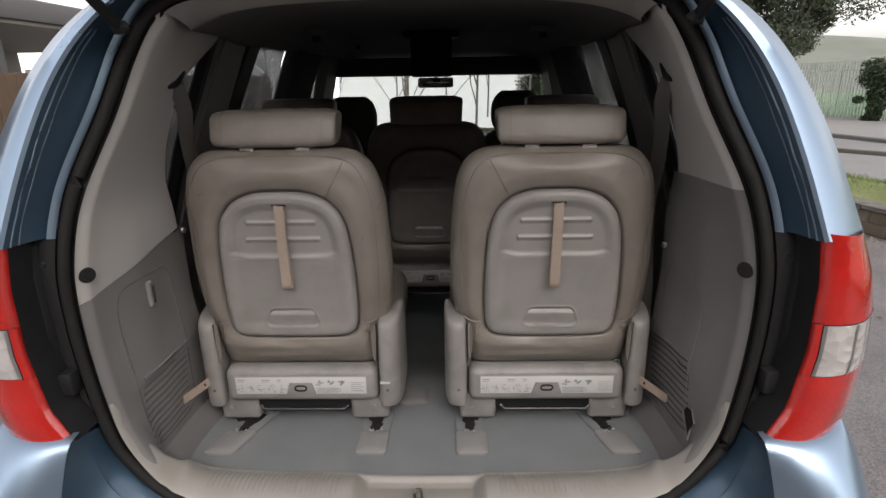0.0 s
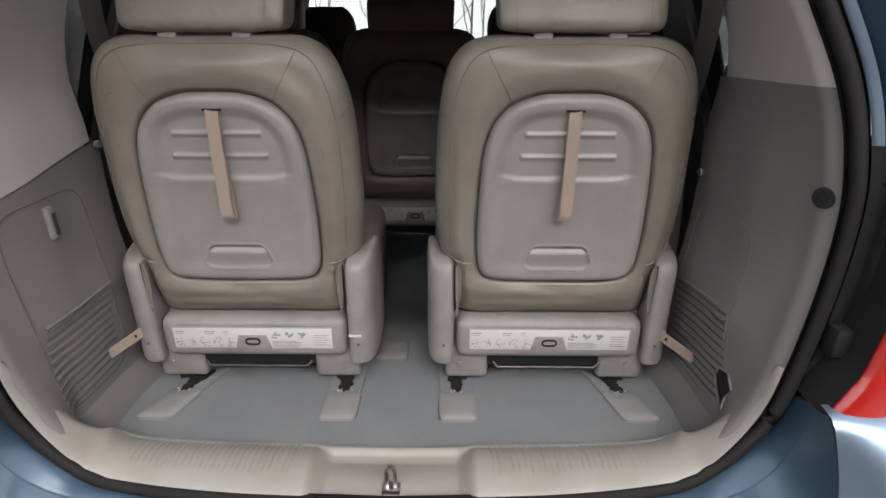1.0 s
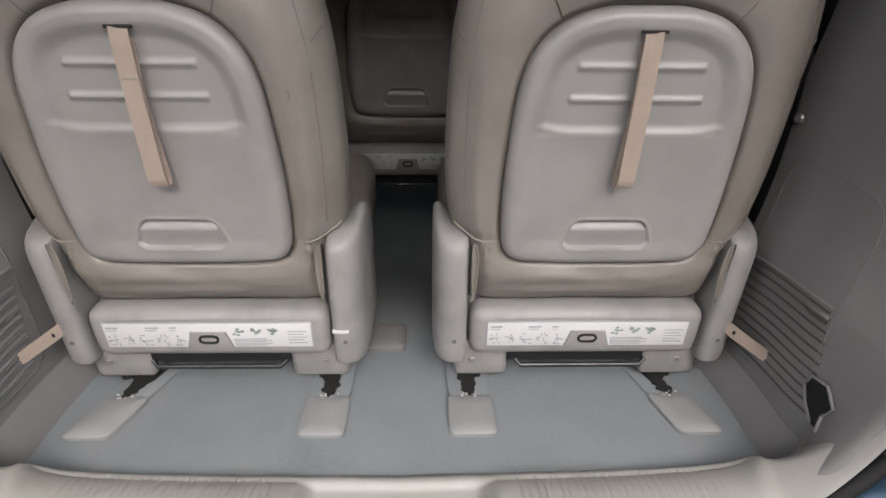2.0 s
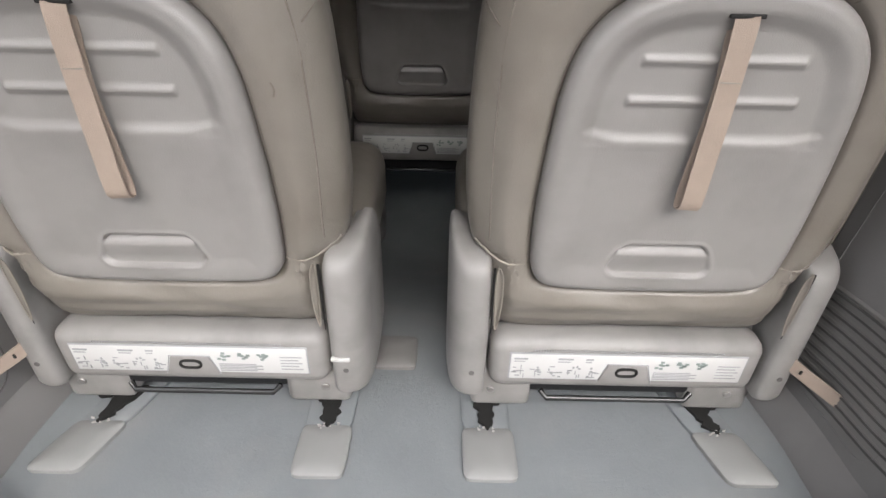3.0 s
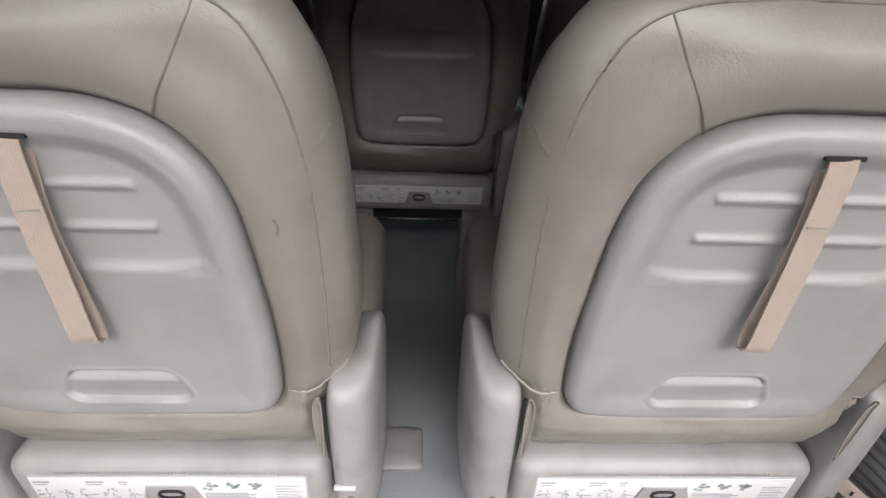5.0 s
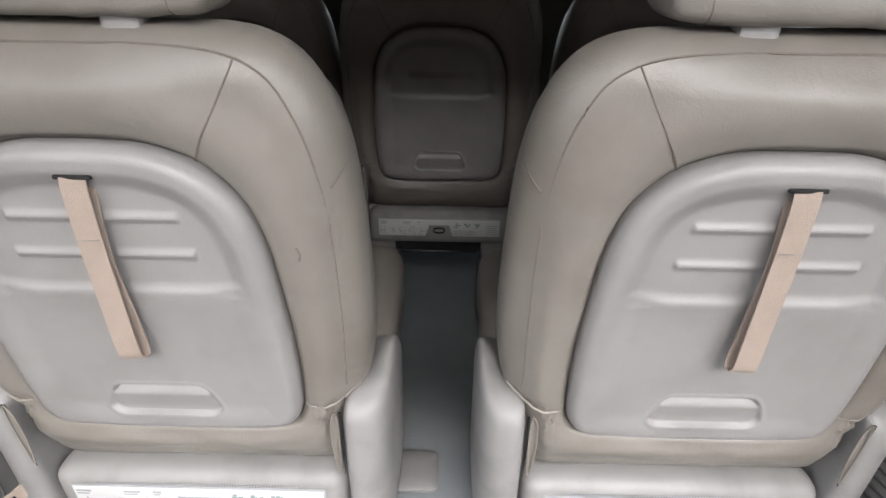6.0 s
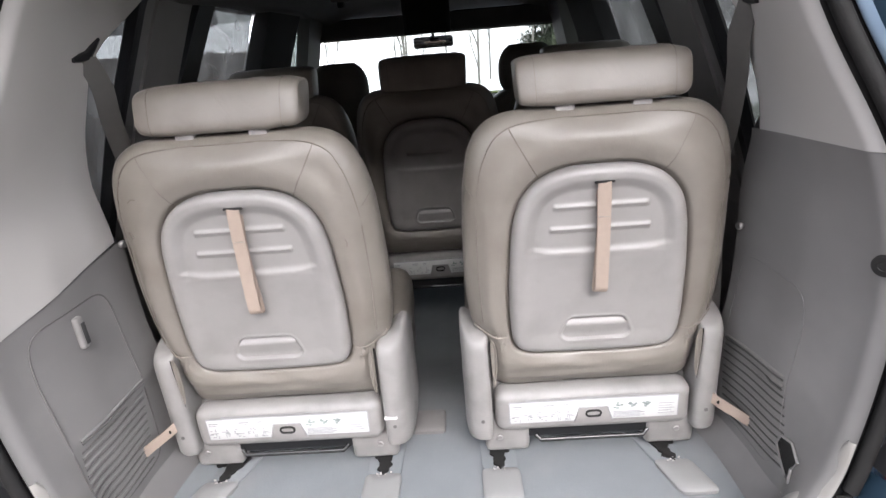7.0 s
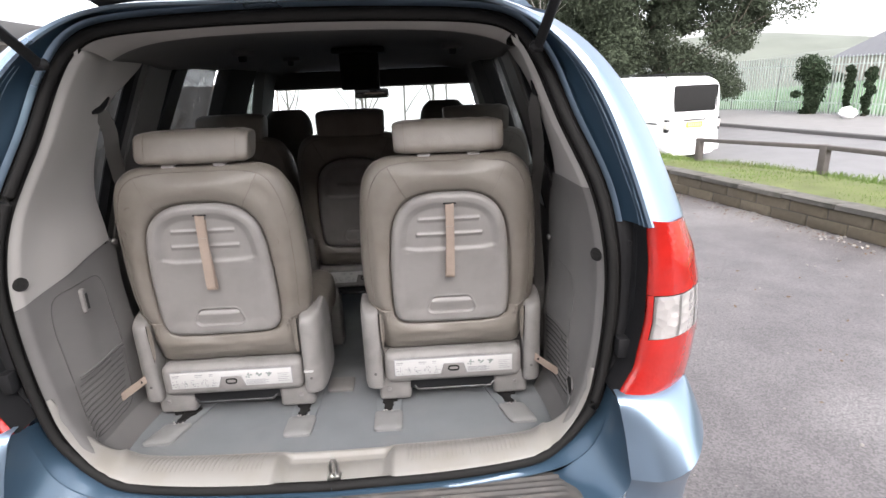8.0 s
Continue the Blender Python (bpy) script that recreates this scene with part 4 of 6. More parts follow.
def panel_bm(ribs):
    """The moulded back panel: a raised rim, a recess with ribs over a ledge, and a finger pull."""
    n = 440
    out, c = arch_outline(PANEL_KEYS, n), np.array([0, 0.50])
    fine = arch_outline(PANEL_KEYS, 1200)
    rings = [[(x, back_lean(z) + 0.014, z) for x, z in out]]
    for f in np.concatenate([1 - 0.10 * np.linspace(0, 1, 18, endpoint=False) ** 1.5, np.linspace(0.90, 0.02, 96)]):
        p = c + (out - c) * f
        d = np.hypot(p[:, None, 0] - fine[None, :, 0], p[:, None, 1] - fine[None, :, 1]).min(1) if f < 1 else np.zeros(n)
        h = panel_relief(p[:, 0], p[:, 1], d, ribs)
        rings.append([(x, back_lean(z) - 0.002 - k, z) for (x, z), k in zip(p, h)])
    bm = loft(rings, True)
    bm.verts.ensure_lookup_table()
    bm.faces.new(bm.verts[-n:])
    return bm


def headrest_ring(u, hw, z0, z1, y0, y1, grow=0.0):
    """One section of the headrest at u, -1 to 1 across it; its rear face leans forward towards the top."""
    k = max((1 - abs(u) ** 5) ** 0.25, 0.35) if abs(u) < 1 else 0.35
    ring = []
    for i in range(40):
        a = 2 * math.pi * i / 40
        cy, cz = (math.copysign(abs(f(a)) ** 0.50, f(a)) for f in (math.cos, math.sin))
        zz = (z0 + z1) / 2 + cz * ((z1 - z0) / 2 * (0.62 + 0.38 * k) + grow)
        yy = (y0 + y1) / 2 + cy * ((y1 - y0) / 2 * (0.7 + 0.3 * k) + grow) + 0.34 * (zz - z0)
        ring.append((u * hw * (1 + 0.012 * cz), yy + wobble(u, zz, 0, 6, 0.003), zz + wobble(u * 2, 0, 2, 3, 0.002)))
    return ring


def headrest_bm(*size):
    return loft([headrest_ring(u, *size) for u in np.concatenate([[-1.0], -np.cos(np.linspace(0.12, math.pi - 0.12, 30)), [1.0]])], True, True)


WING_PLAN = curve_points([(0.2275, 0.110), (0.2270, 0.040), (0.2272, 0.004), (0.2300, -0.008), (0.2440, -0.012), (0.2600, -0.010), (0.2740, 0.000), (0.2840, 0.020), (0.2895, 0.060), (0.2905, 0.130), (0.2880, 0.210), (0.2780, 0.242),
                          (0.2540, 0.250), (0.2330, 0.240), (0.2280, 0.180), (0.2275, 0.110)], 64)[:-1]


def wing_top(y):
    return 0.352 + 0.016 * float(smooth_step(-0.01, 0.10, y)) - 0.085 * float(smooth_step(0.115, 0.25, y))


def wing_bm(side):
    """Plastic cover beside the hinge of the back: rounded in plan, its top rising to a tip and falling away forwards."""
    mid = np.array((0.259, 0.105))
    rows = []
    for inset, z, v in ((0.30, 0.084, 0), (0.10, 0.084, 0), (0.035, 0.087, 0), (0.0, 0.096, 0), (0, 0.12, 0), (0, 0.20, 0), (0, 0, -0.034), (0.012, 0, -0.021), (0.045, 0, -0.011), (0.10, 0, -0.0045), (0.18, 0, -0.001), (0.30, 0, 0.0), (0.50, 0, 0.0)):
        row = []
        for p in WING_PLAN:
            x, y = p + (mid - p) * inset
            row.append((side * x, y, z if z else wing_top(p[1] + (mid[1] - p[1]) * inset) + v))
        rows.append(row)
    return loft(rows, True, True)


def seam_points(keys, lift=0.0009):
    out = arch_outline(BACK_KEYS, 176)
    c = np.array([0, 0.5])
    pts = []
    for x, z in curve_points(keys, 60):
        ang = np.arctan2(out[:, 1] - 0.5, out[:, 0])
        i = int(np.argmin(np.abs((ang - math.atan2(z - 0.5, x) + math.pi) % (2 * math.pi) - math.pi)))
        rho, r = np.hypot(*(out[i] - c)), np.hypot(x, z - 0.5)
        pts.append((x, back_surface(x, z, max(0.0, rho - r) * 0.92) - lift, z))
    return pts


def leather_seat(name, m, label, straps=0, group="rear seats", recline=0.0, ribs=((0.645, 0.092), (0.599, 0.099))):
    """A folding minivan seat seen from behind: upholstered back with a moulded panel, headrest, hinge covers, plate and feet."""
    seat = base(name, m, label, "car seat", group)
    back = part("backrest", back_bm(0.135), LEATHER, seat, "creased beige leather back")
    for s in (-1, 1):
        part("seam", tube(seam_points([(s * 0.236, 0.385), (s * 0.240, 0.50), (s * 0.239, 0.62), (s * 0.231, 0.70), (s * 0.218, 0.747), (s * 0.196, 0.785), (s * 0.155, 0.806), (s * 0.08, 0.812), (0, 0.812)]), 0.0013, 5), THREAD, back)
        part("seam", tube(seam_points([(s * 0.118, 0.705), (s * 0.142, 0.748), (s * 0.162, 0.785), (s * 0.170, 0.802)]), 0.0011 if s * straps <= 0 else 0.0006, 5), PIPING if s * straps <= 0 else THREAD, back)
        part("seam", tube(seam_points([(s * 0.238, 0.665), (s * 0.250, 0.680), (s * 0.258, 0.692)]), 0.0010, 5), THREAD, back)
        hem = [(s * x, y, z) for x, y, z in seam_points([(0.178, 0.352), (0.200, 0.351), (0.221, 0.355), (0.238, 0.362), (0.250, 0.369), (0.257, 0.376)], 0.0010)[::3]]
        part("hem", tube(hem, 0.0017, 7), HEM, back, "pale turned hem of the leather")
        flap_in = curve_points([(0.2195, 0.353), (0.2140, 0.336), (0.2125, 0.300), (0.2145, 0.262), (0.2185, 0.238)], 24)
        flap_out = curve_points([(0.2215, 0.353), (0.2232, 0.336), (0.2230, 0.300), (0.2215, 0.262), (0.2195, 0.238)], 24)
        front = lambda z: min(back_lean(z) - 0.020, -0.0125)
        for keys in (flap_in, flap_out):
            part("hem", tube([(s * x, front(z) - 0.001, z) for x, z in keys], 0.0011, 6), HEM, back)
        part("flap", loft([[(s * (a[0] + (b[0] - a[0]) * v), front(a[1]) + 0.003 * math.sin(math.pi * v), a[1]) for v in np.linspace(0, 1, 5)] for a, b in zip(flap_in, flap_out)]), LEATHER, back, "leather flap beside the hinge cover")
    panel = part("back_panel", panel_bm(ribs), SHELL, seat, "moulded grey-beige plastic back panel")
    hx = -0.006 if straps < 0 else 0.008 if straps > 0 else 0.0
    size = (0.150, 0.806, 0.926, -0.020, 0.085) if recline else (0.1565, 0.831, 0.923, -0.027, 0.078)
    bm = headrest_bm(*size)
    bmesh.ops.translate(bm, vec=(hx, 0, 0), verts=bm.verts)
    headrest = part("headrest", bm, LEATHER, seat, "beige leather headrest")
    for u in (-0.80, 0.80):
        ring = [(x + hx, y, z) for x, y, z in headrest_ring(u, *size, 0.0004)]
        part("seam", tube(ring + ring[:1], 0.0005, 5, cap=False), THREAD, headrest)
    for x in (hx - 0.071, hx + 0.071):
        part("headrest_post", box(x - 0.019, x + 0.019, -0.004, 0.040, 0.800, 0.840, 0.006), SHELL, seat, "beige plastic headrest guide")
    for s in (-1, 1):
        part("hinge_cover", wing_bm(s), PLATE, seat, "grey plastic hinge cover")
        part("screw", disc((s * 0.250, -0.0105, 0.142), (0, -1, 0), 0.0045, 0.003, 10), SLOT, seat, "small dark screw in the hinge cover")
        part("cover_gap", tube([(s * 0.2245, -0.007, 0.225), (s * 0.2250, -0.008, 0.27), (s * 0.2255, -0.0095, 0.32), (s * 0.2262, -0.0105, 0.350)], [0.0006, 0.0018, 0.0027, 0.0020], 6), RUBBER, seat, "dark slit beside the hinge cover")
    if straps < 0:
        for k, keys in enumerate(([(-0.205, 0.716), (-0.196, 0.722), (-0.186, 0.721)], [(0.206, 0.612), (0.209, 0.604), (0.207, 0.594)], [(-0.222, 0.655), (-0.217, 0.650), (-0.214, 0.641)])):
            part("tear", tube(seam_points(keys)[::6], 0.0012, 5), PIPING, back, "small tear in the leather")
        part("clip", box(0.228, 0.258, -0.0155, -0.008, 0.164, 0.170, 0.001), DECAL, seat, "small white clip on the hinge cover")
    plate = part("base_plate", box(-0.221, 0.221, -0.006, 0.06, 0.098, 0.206, 0.026, 6), PLATE, seat, "grey plastic rear base plate")
    part("label_border", box(-0.1902, 0.1902, -0.0073, -0.004, 0.1268, 0.1852, 0.002), INK, plate, "thin dark border round the label")
    dots = bmesh.new()
    for k in range(72):
        x = -0.150 + 0.0042 * k
        box(x - 0.0009, x + 0.0009, -0.0072, -0.0050, 0.1888 - 0.0012 * (k < 6), 0.1903, bm=dots)
    tagged(part("dotted_line", dots, INK, plate, smooth=False), kind="stuff")
    lab = part("label", box(-0.188, 0.188, -0.0085, -0.004, 0.129, 0.183, 0.002), DECAL, plate, "white instruction label with tiny pictograms")
    rnd = random.Random(7)
    bm, gm = bmesh.new(), bmesh.new()
    for k in range(5):
        cx = -0.172 + 0.028 * k + (0.004 if k > 2 else 0)
        for _ in range(9):
            x, z = cx + rnd.uniform(-0.010, 0.010), rnd.uniform(0.133, 0.158)
            w, h = rnd.choice(((0.008, 0.0015), (0.0015, 0.008), (0.005, 0.002), (0.003, 0.004)))
            box(x - w / 2, x + w / 2, -0.0093, -0.0080, z - h / 2, z + h / 2, bm=bm)
    for x, w in ((-0.172, 0.022), (-0.10, 0.024), (-0.062, 0.012)):
        box(x - w / 2, x + w / 2, -0.0093, -0.0080, 0.1725, 0.1755, bm=bm)
        box(x - w / 2, x + w / 3, -0.0093, -0.0080, 0.1675, 0.1690, bm=bm)
    for k in range(5):
        box(0.045, 0.105 + 0.01 * (k % 2), -0.0093, -0.0080, 0.1335 + 0.0035 * k, 0.1350 + 0.0035 * k, bm=bm)
        box(0.145, 0.180 - 0.006 * (k % 2), -0.0093, -0.0080, 0.1385 + 0.0065 * k, 0.1400 + 0.0065 * k, bm=bm)
    for k in range(3):
        for _ in range(7):
            x, z = 0.055 + 0.032 * k + rnd.uniform(-0.009, 0.009), rnd.uniform(0.156, 0.172)
            box(x - 0.003, x + 0.003, -0.0093, -0.0080, z - 0.002, z + 0.002, bm=gm)
    tagged(part("print", bm, INK, lab, smooth=False), kind="stuff")
    tagged(part("print", gm, INK_GREEN, lab, smooth=False), kind="stuff")
    bm = box(-1, 1, -0.0105, -0.005, 0.1262, 0.1640, 0)
    for v in bm.verts:
        v.co.x *= float(np.interp(v.co.z, [0.1262, 0.1640], [0.043, 0.031]))
    bmesh.ops.bevel(bm, geom=list(bm.edges), offset=0.002, segments=2, affect='EDGES', profile=0.5)
    bay = part("latch_bay", bm, PLATE, plate, "grey latch bay")
    rim = [(-0.0440, 0.1262), (-0.0325, 0.1648), (0.0325, 0.1648), (0.0440, 0.1262)]
    part("bay_border", tube([(x, -0.0090, z) for x, z in rim], 0.0009, 5), INK, bay)
    part("latch", tube([(0.0165 * math.copysign(abs(math.cos(a)) ** 0.5, math.cos(a)), -0.0115, 0.149 + 0.0078 * math.sin(a)) for a in np.linspace(0, 2 * math.pi, 24)], 0.0025, 6, cap=False), RUBBER, bay, "small black latch ring")
    for x0, x1 in ((-0.257 if straps < 0 else -0.246, -0.140), (0.132, 0.245)):
        foot = part("foot", box(x0, x1, 0.024, 0.11, 0.022 if not recline else -0.215, 0.112, 0.013, 3), PLATE, seat, "grey plastic seat foot")
        xb = x0 + 0.034 if x0 < 0 else x1 - 0.042
        part("bolt", disc((xb, 0.024, 0.066), (0, -1, 0), 0.0070, 0.003, 14), DULL, foot)
        xm = (x0 + x1) / 2 + (-0.01 if x0 < 0 else 0.005)
        if not recline:
            part("anchor_hook", box(xm - 0.013, xm + 0.013, 0.036, 0.09, 0.004, 0.045, 0.005), RUBBER, foot)
    part("release_bar", tube([(-0.128, 0.012, 0.080), (-0.118, 0.004, 0.070), (0.118, 0.004, 0.070), (0.130, 0.012, 0.080)], 0.0050, 14), GLOSSBLACK, seat, "black release bar")
    # black filler box: the dark void under the seat is put into its colour
    part("underside", box(-0.20, 0.20, 0.03, 0.40, 0.055, 0.16, 0.01), BLACK, seat)
    part("cushion", box(-0.276, 0.276, 0.10, 0.48, 0.19, 0.350, 0.05, 5), LEATHER, seat, "beige leather seat cushion")
    part("side_valance", box(-0.24, 0.24, 0.06, 0.50, 0.075, 0.20, 0.02, 2), PLATE, seat)
    if straps:
        x0, dx, s = (0.003, 0.003, 1) if straps < 0 else (0.003, -0.004, -1)
        top = back_lean(0.69) - 0.0145
        front = [(x0, top + 0.014, 0.694), (x0, top - 0.003, 0.695), (x0 + 0.10 * dx, top - 0.010, 0.682), (x0 + 0.35 * dx, top - 0.014, 0.61), (x0 + 0.70 * dx, top - 0.016, 0.54), (x0 + dx, top - 0.017, 0.486),
                 (x0 + dx + 0.001 * s, top - 0.013, 0.473), (x0 + dx + 0.003 * s, top - 0.004, 0.476), (x0 + 0.8 * dx + 0.001 * s, top - 0.004, 0.53), (x0 + 0.4 * dx - 0.001 * s, top - 0.006, 0.61), (x0, top + 0.004, 0.686)]
        strap = part("pull_strap", ribbon(curve_points(front, 64), (1, 0.12 * s, 0), 0.0245, 0.0018), WEB, seat, "peach-coloured webbing pull strap")
        part("stitching", box(x0 + 0.2 * dx - 0.0105, x0 + 0.2 * dx + 0.0105, top - 0.0155, top - 0.0130, 0.6275, 0.6285), HEM, strap)
        part("strap_slot", box(x0 - 0.0185, x0 + 0.0185, top - 0.0090, top + 0.02, 0.6910, 0.6955, 0.0012), RUBBER, panel, "dark strap slot")
        s = straps
        tab = [(s * 0.255, 0.0, 0.176), (s * 0.272, -0.018, 0.166), (s * 0.300, -0.034, 0.150), (s * 0.326, -0.046, 0.134), (s * 0.336, -0.049, 0.128)]
        strap = part("side_strap", ribbon(curve_points(tab, 30), (0.25 * s, -0.15, 1.0), 0.024, 0.0035), WEB, seat, "peach-coloured webbing loop at the side")
        part("rivet", disc((s * 0.270, -0.019, 0.167), (s * 0.6, -1, 0), 0.004, 0.003, 10), RUBBER, strap, "small dark eyelet")
    if recline:
        for ob in (back, panel, *back.children, *headrest.children, *[c for c in seat.children if c.name.startswith("headrest")]):
            for v in ob.data.vertices:
                v.co.y -= recline * max(0.0, v.co.z - 0.22)
    return seat


leather_seat("folding_seat", pose(-0.353, 1.447, FLOOR), "worn beige leather folding seat, seen from behind, strap hanging askew", -1)
leather_seat("folding_seat", pose(0.350, 1.447, FLOOR), "beige leather folding seat, seen from behind, strap hanging straight", 1)
middle = leather_seat("folding_seat", pose(-0.018, 2.385, FLOOR - 0.020) @ Matrix.Diagonal((0.97, 1, 1.02, 1)), "beige leather middle-row seat in the shade of the cabin", 0, "middle row seats", 0.125, ((0.612, 0.082),))
for x, y in ((-0.55, 2.44), (0.54, 2.44)):
    copy_thing(middle, pose(x, y, FLOOR - 0.025))


def front_seat(x, y, z):
    seat = base("front_seat", pose(x, y, z), "beige leather front seat with a rounded headrest", "car seat", "front seats")
    rows = []
    for t in np.linspace(0, 1, 22):
        zz = 0.30 + 0.62 * t
        hw = 0.25 * (1 - 0.35 * smooth_step(0.75, 1.0, t)) * (0.35 + 0.65 * math.sqrt(max(0.0, 1 - (max(0, t - 0.8) / 0.2) ** 2)))
        row = []
        for k in range(32):
            a = 2 * math.pi * k / 32
            cx, cy = (math.copysign(abs(f(a)) ** 0.6, f(a)) for f in (math.cos, math.sin))
            row.append((cx * hw, -0.16 * (zz - 0.3) + cy * 0.075, zz))
        rows.append(row)
    part("backrest", loft(rows, True, True), LEATHER, seat)
    rows = []
    for t in np.linspace(0, 1, 16):
        zz = 0.90 + 0.20 * t
        k2 = math.sqrt(max(0.02, 1 - abs(2 * t - 0.85) ** 2.6 / 1.35 ** 2.6))
        rows.append([(0.135 * k2 * math.copysign(abs(math.cos(a)) ** 0.8, math.cos(a)), -0.115 + 0.06 * k2 * math.sin(a), zz) for a in np.linspace(0, 2 * math.pi, 28, endpoint=False)])
    part("headrest", loft(rows, True, True), LEATHER, seat, "rounded leather headrest")
    part("cushion", box(-0.26, 0.26, 0.0, 0.52, 0.14, 0.32, 0.05, 4), LEATHER, seat)
    part("seat_base", box(-0.22, 0.22, 0.02, 0.46, -0.075, 0.16, 0.02), BLACK, seat)
    return seat


driver = front_seat(0.43, 3.235, 0.395)
copy_thing(driver, pose(-0.455, 3.20, 0.375))

# ---- fittings of the cabin ----
screen = base("ceiling_screen", pose(-0.017, 2.95, 1.570), "black drop-down screen on the headliner", "screen")
part("housing", box(-0.103, 0.103, 0, 0.05, 0.0, 0.190, 0.012, 3), BLACK, screen)
part("mount", box(-0.14, 0.14, -0.03, 0.16, 0.185, 0.216, 0.012, 3), BLACK, screen)
part("display", box(-0.088, 0.088, -0.003, 0.002, 0.016, 0.13, 0.002), RUBBER, screen)
mirror = base("rear_view_mirror", pose(-0.022, 3.76, 1.505), "dark interior rear-view mirror on the windscreen", "mirror")
part("shell", box(-0.115, 0.115, 0.0, 0.03, 0.0, 0.062, 0.014, 3), BLACK, mirror)
part("glass", box(-0.105, 0.105, -0.003, 0.001, 0.008, 0.054, 0.002), MIRROR, mirror)
part("stem", tube([(0, 0.03, 0.04), (0, 0.09, 0.13)], 0.01, 8), BLACK, mirror)
visor = base("sun_visor", pose(-0.36, 3.62, 1.668), "grey cloth sun visor folded against the headliner", "sun visor", "sun visors")
bm = box(-0.315, 0.300, -0.012, 0.012, -0.100, 0.015, 0.010, 3)
bmesh.ops.rotate(bm, cent=(0, 0, 0), matrix=Matrix.Rotation(radians(-28), 3, 'X'), verts=bm.verts)
part("flap", bm, LINER, visor)
part("rod", tube([(-0.24, 0.0, 0.012), (0.26, 0.0, 0.012)], 0.006, 8), BLACK, visor)
copy_thing(visor, pose(0.34, 3.62, 1.668))
dash = base("dashboard", pose(0, 4.25, 0.45), "dark moulded plastic dashboard under the windscreen", "dashboard")
rows = []
for x in np.linspace(-0.74, 0.74, 30):
    rows.append([(x, y - 0.05 * math.cos(x * 3), z + 0.04 * math.exp(-((x - 0.42) / 0.2) ** 2)) for y, z in ((-0.10, 0.0), (-0.16, 0.25), (-0.17, 0.42), (-0.12, 0.53), (0.0, 0.575), (0.30, 0.59))])
part("moulding", loft(rows), DASH, dash)
wheel = base("steering_wheel", pose(0.43, 3.98, 1.02, -62, 0, 0), "black steering wheel before the dashboard", "steering wheel")
part("rim", tube([(0.185 * math.cos(a), 0.185 * math.sin(a), 0) for a in np.linspace(0, 2 * math.pi, 40)], 0.015, 8, cap=False), BLACK, wheel)
part("hub", disc((0, 0, -0.03), (0, 0, 1), 0.07, 0.04), BLACK, wheel)
for a in (0.2, math.pi - 0.2, 1.5 * math.pi):
    part("spoke", tube([(0, 0, -0.015), (0.18 * math.cos(a), 0.18 * math.sin(a), 0)], 0.014, 8), BLACK, wheel)
for x, y, z in ((-0.44, 2.35, 1.735), (-0.40, 3.1, 1.74), (0.44, 2.35, 1.735)):
    hook = base("ceiling_lamp", pose(x, y, z), "small round lamp and coat hook on the headliner", "ceiling lamp", "headliner lamps")
    part("bezel", disc((0, 0, 0.015), (0, 0, -1), 0.045, 0.022), GREY, hook)
    part("hook", box(-0.015, 0.015, -0.03, 0.0, -0.03, 0.0, 0.006), BLACK, hook)

# belts beside the folding seats
for side in (-1, 1):
    belt = base("seat_belt", pose(0, 0, 0), "grey seat belt hanging from the pillar trim", "seat belt", "rear belts")
    back_y = 0.0 if side < 0 else 0.040
    guide = [(y - back_y, z) for y, z in ((1.468, 1.552), (1.495, 1.556), (1.518, 1.560), (1.535, 1.572), (1.560, 1.590))]
    part("belt_guide", tube([(side * (wall_x(y, z) - 0.002), y, z) for y, z in guide], [0.004, 0.008, 0.009, 0.007, 0.003], 8), BLACK, belt, "dark belt guide slot")
    xa = wall_x(1.50, 1.55)
    pts = [(side * (xa - 0.004), 1.508, 1.556), (side * (xa - 0.006), 1.532, 1.50), (side * (xa + 0.010), 1.556, 1.43), (side * (xa + 0.018), 1.585, 1.33), (side * (xa + 0.015), 1.61, 1.20), (side * 0.66, 1.63, 0.92), (side * 0.66, 1.64, 0.68)]
    pts = [(x, y - back_y, z) for x, y, z in pts]
    part("strap", ribbon(curve_points(pts, 40), (-0.72 * side, 0.7, 0.1), 0.040, 0.0016), BELT, belt)
    part("buckle", box(*sorted((side * (xa + 0.005), side * (xa + 0.015))), 1.575, 1.615, 1.30, 1.335, 0.004), STEEL, belt, "steel belt tongue")
for side, y, z in ((-1, 1.53, 1.17), (1, 1.522, 1.117)):
    knob = base("trim_bolt", pose(side * (wall_x(y, z) - 0.004), y, z), "small bright bolt in the side trim", "bolt", "trim bolts")
    part("bolt_head", disc((0, 0, 0), (-side, -0.5, 0), 0.009, 0.010, 12), DULL, knob)

# ---- outside ----
ASPHALT = material("asphalt", (0.118, 0.108, 0.106), 0.52, 0, 0.50, 3.0, 0.9, 240, stain=(0.205, 0.193, 0.187), stain_scale=0.8, soft=0.35, soft_scale=40, chips=130, chip_contrast=0.36)
ROADMAT = material("road_tar", (0.167, 0.162, 0.161), 0.6, 0, 0.2, 2, 0.6, 120, stain=(0.198, 0.193, 0.189), stain_scale=0.5)
PAVING = material("pavement", (0.205, 0.198, 0.192), 0.8, 0, 0.15, 3, 0.5, 90)
KERB = material("kerb_stone", (0.074, 0.071, 0.068), 0.8, 0, 0.2, 4, 0.5, 90)
STONE = material("wall_stone", (0.127, 0.105, 0.073), 0.95, 0, 0.4, 9, 1.0, 45, island=0.16, stain=(0.065, 0.062, 0.041), stain_scale=4)
COPING = material("coping", (0.115, 0.107, 0.093), 0.95, 0, 0.3, 9, 1.0, 60, island=0.06, stain=(0.068, 0.065, 0.053), stain_scale=6)
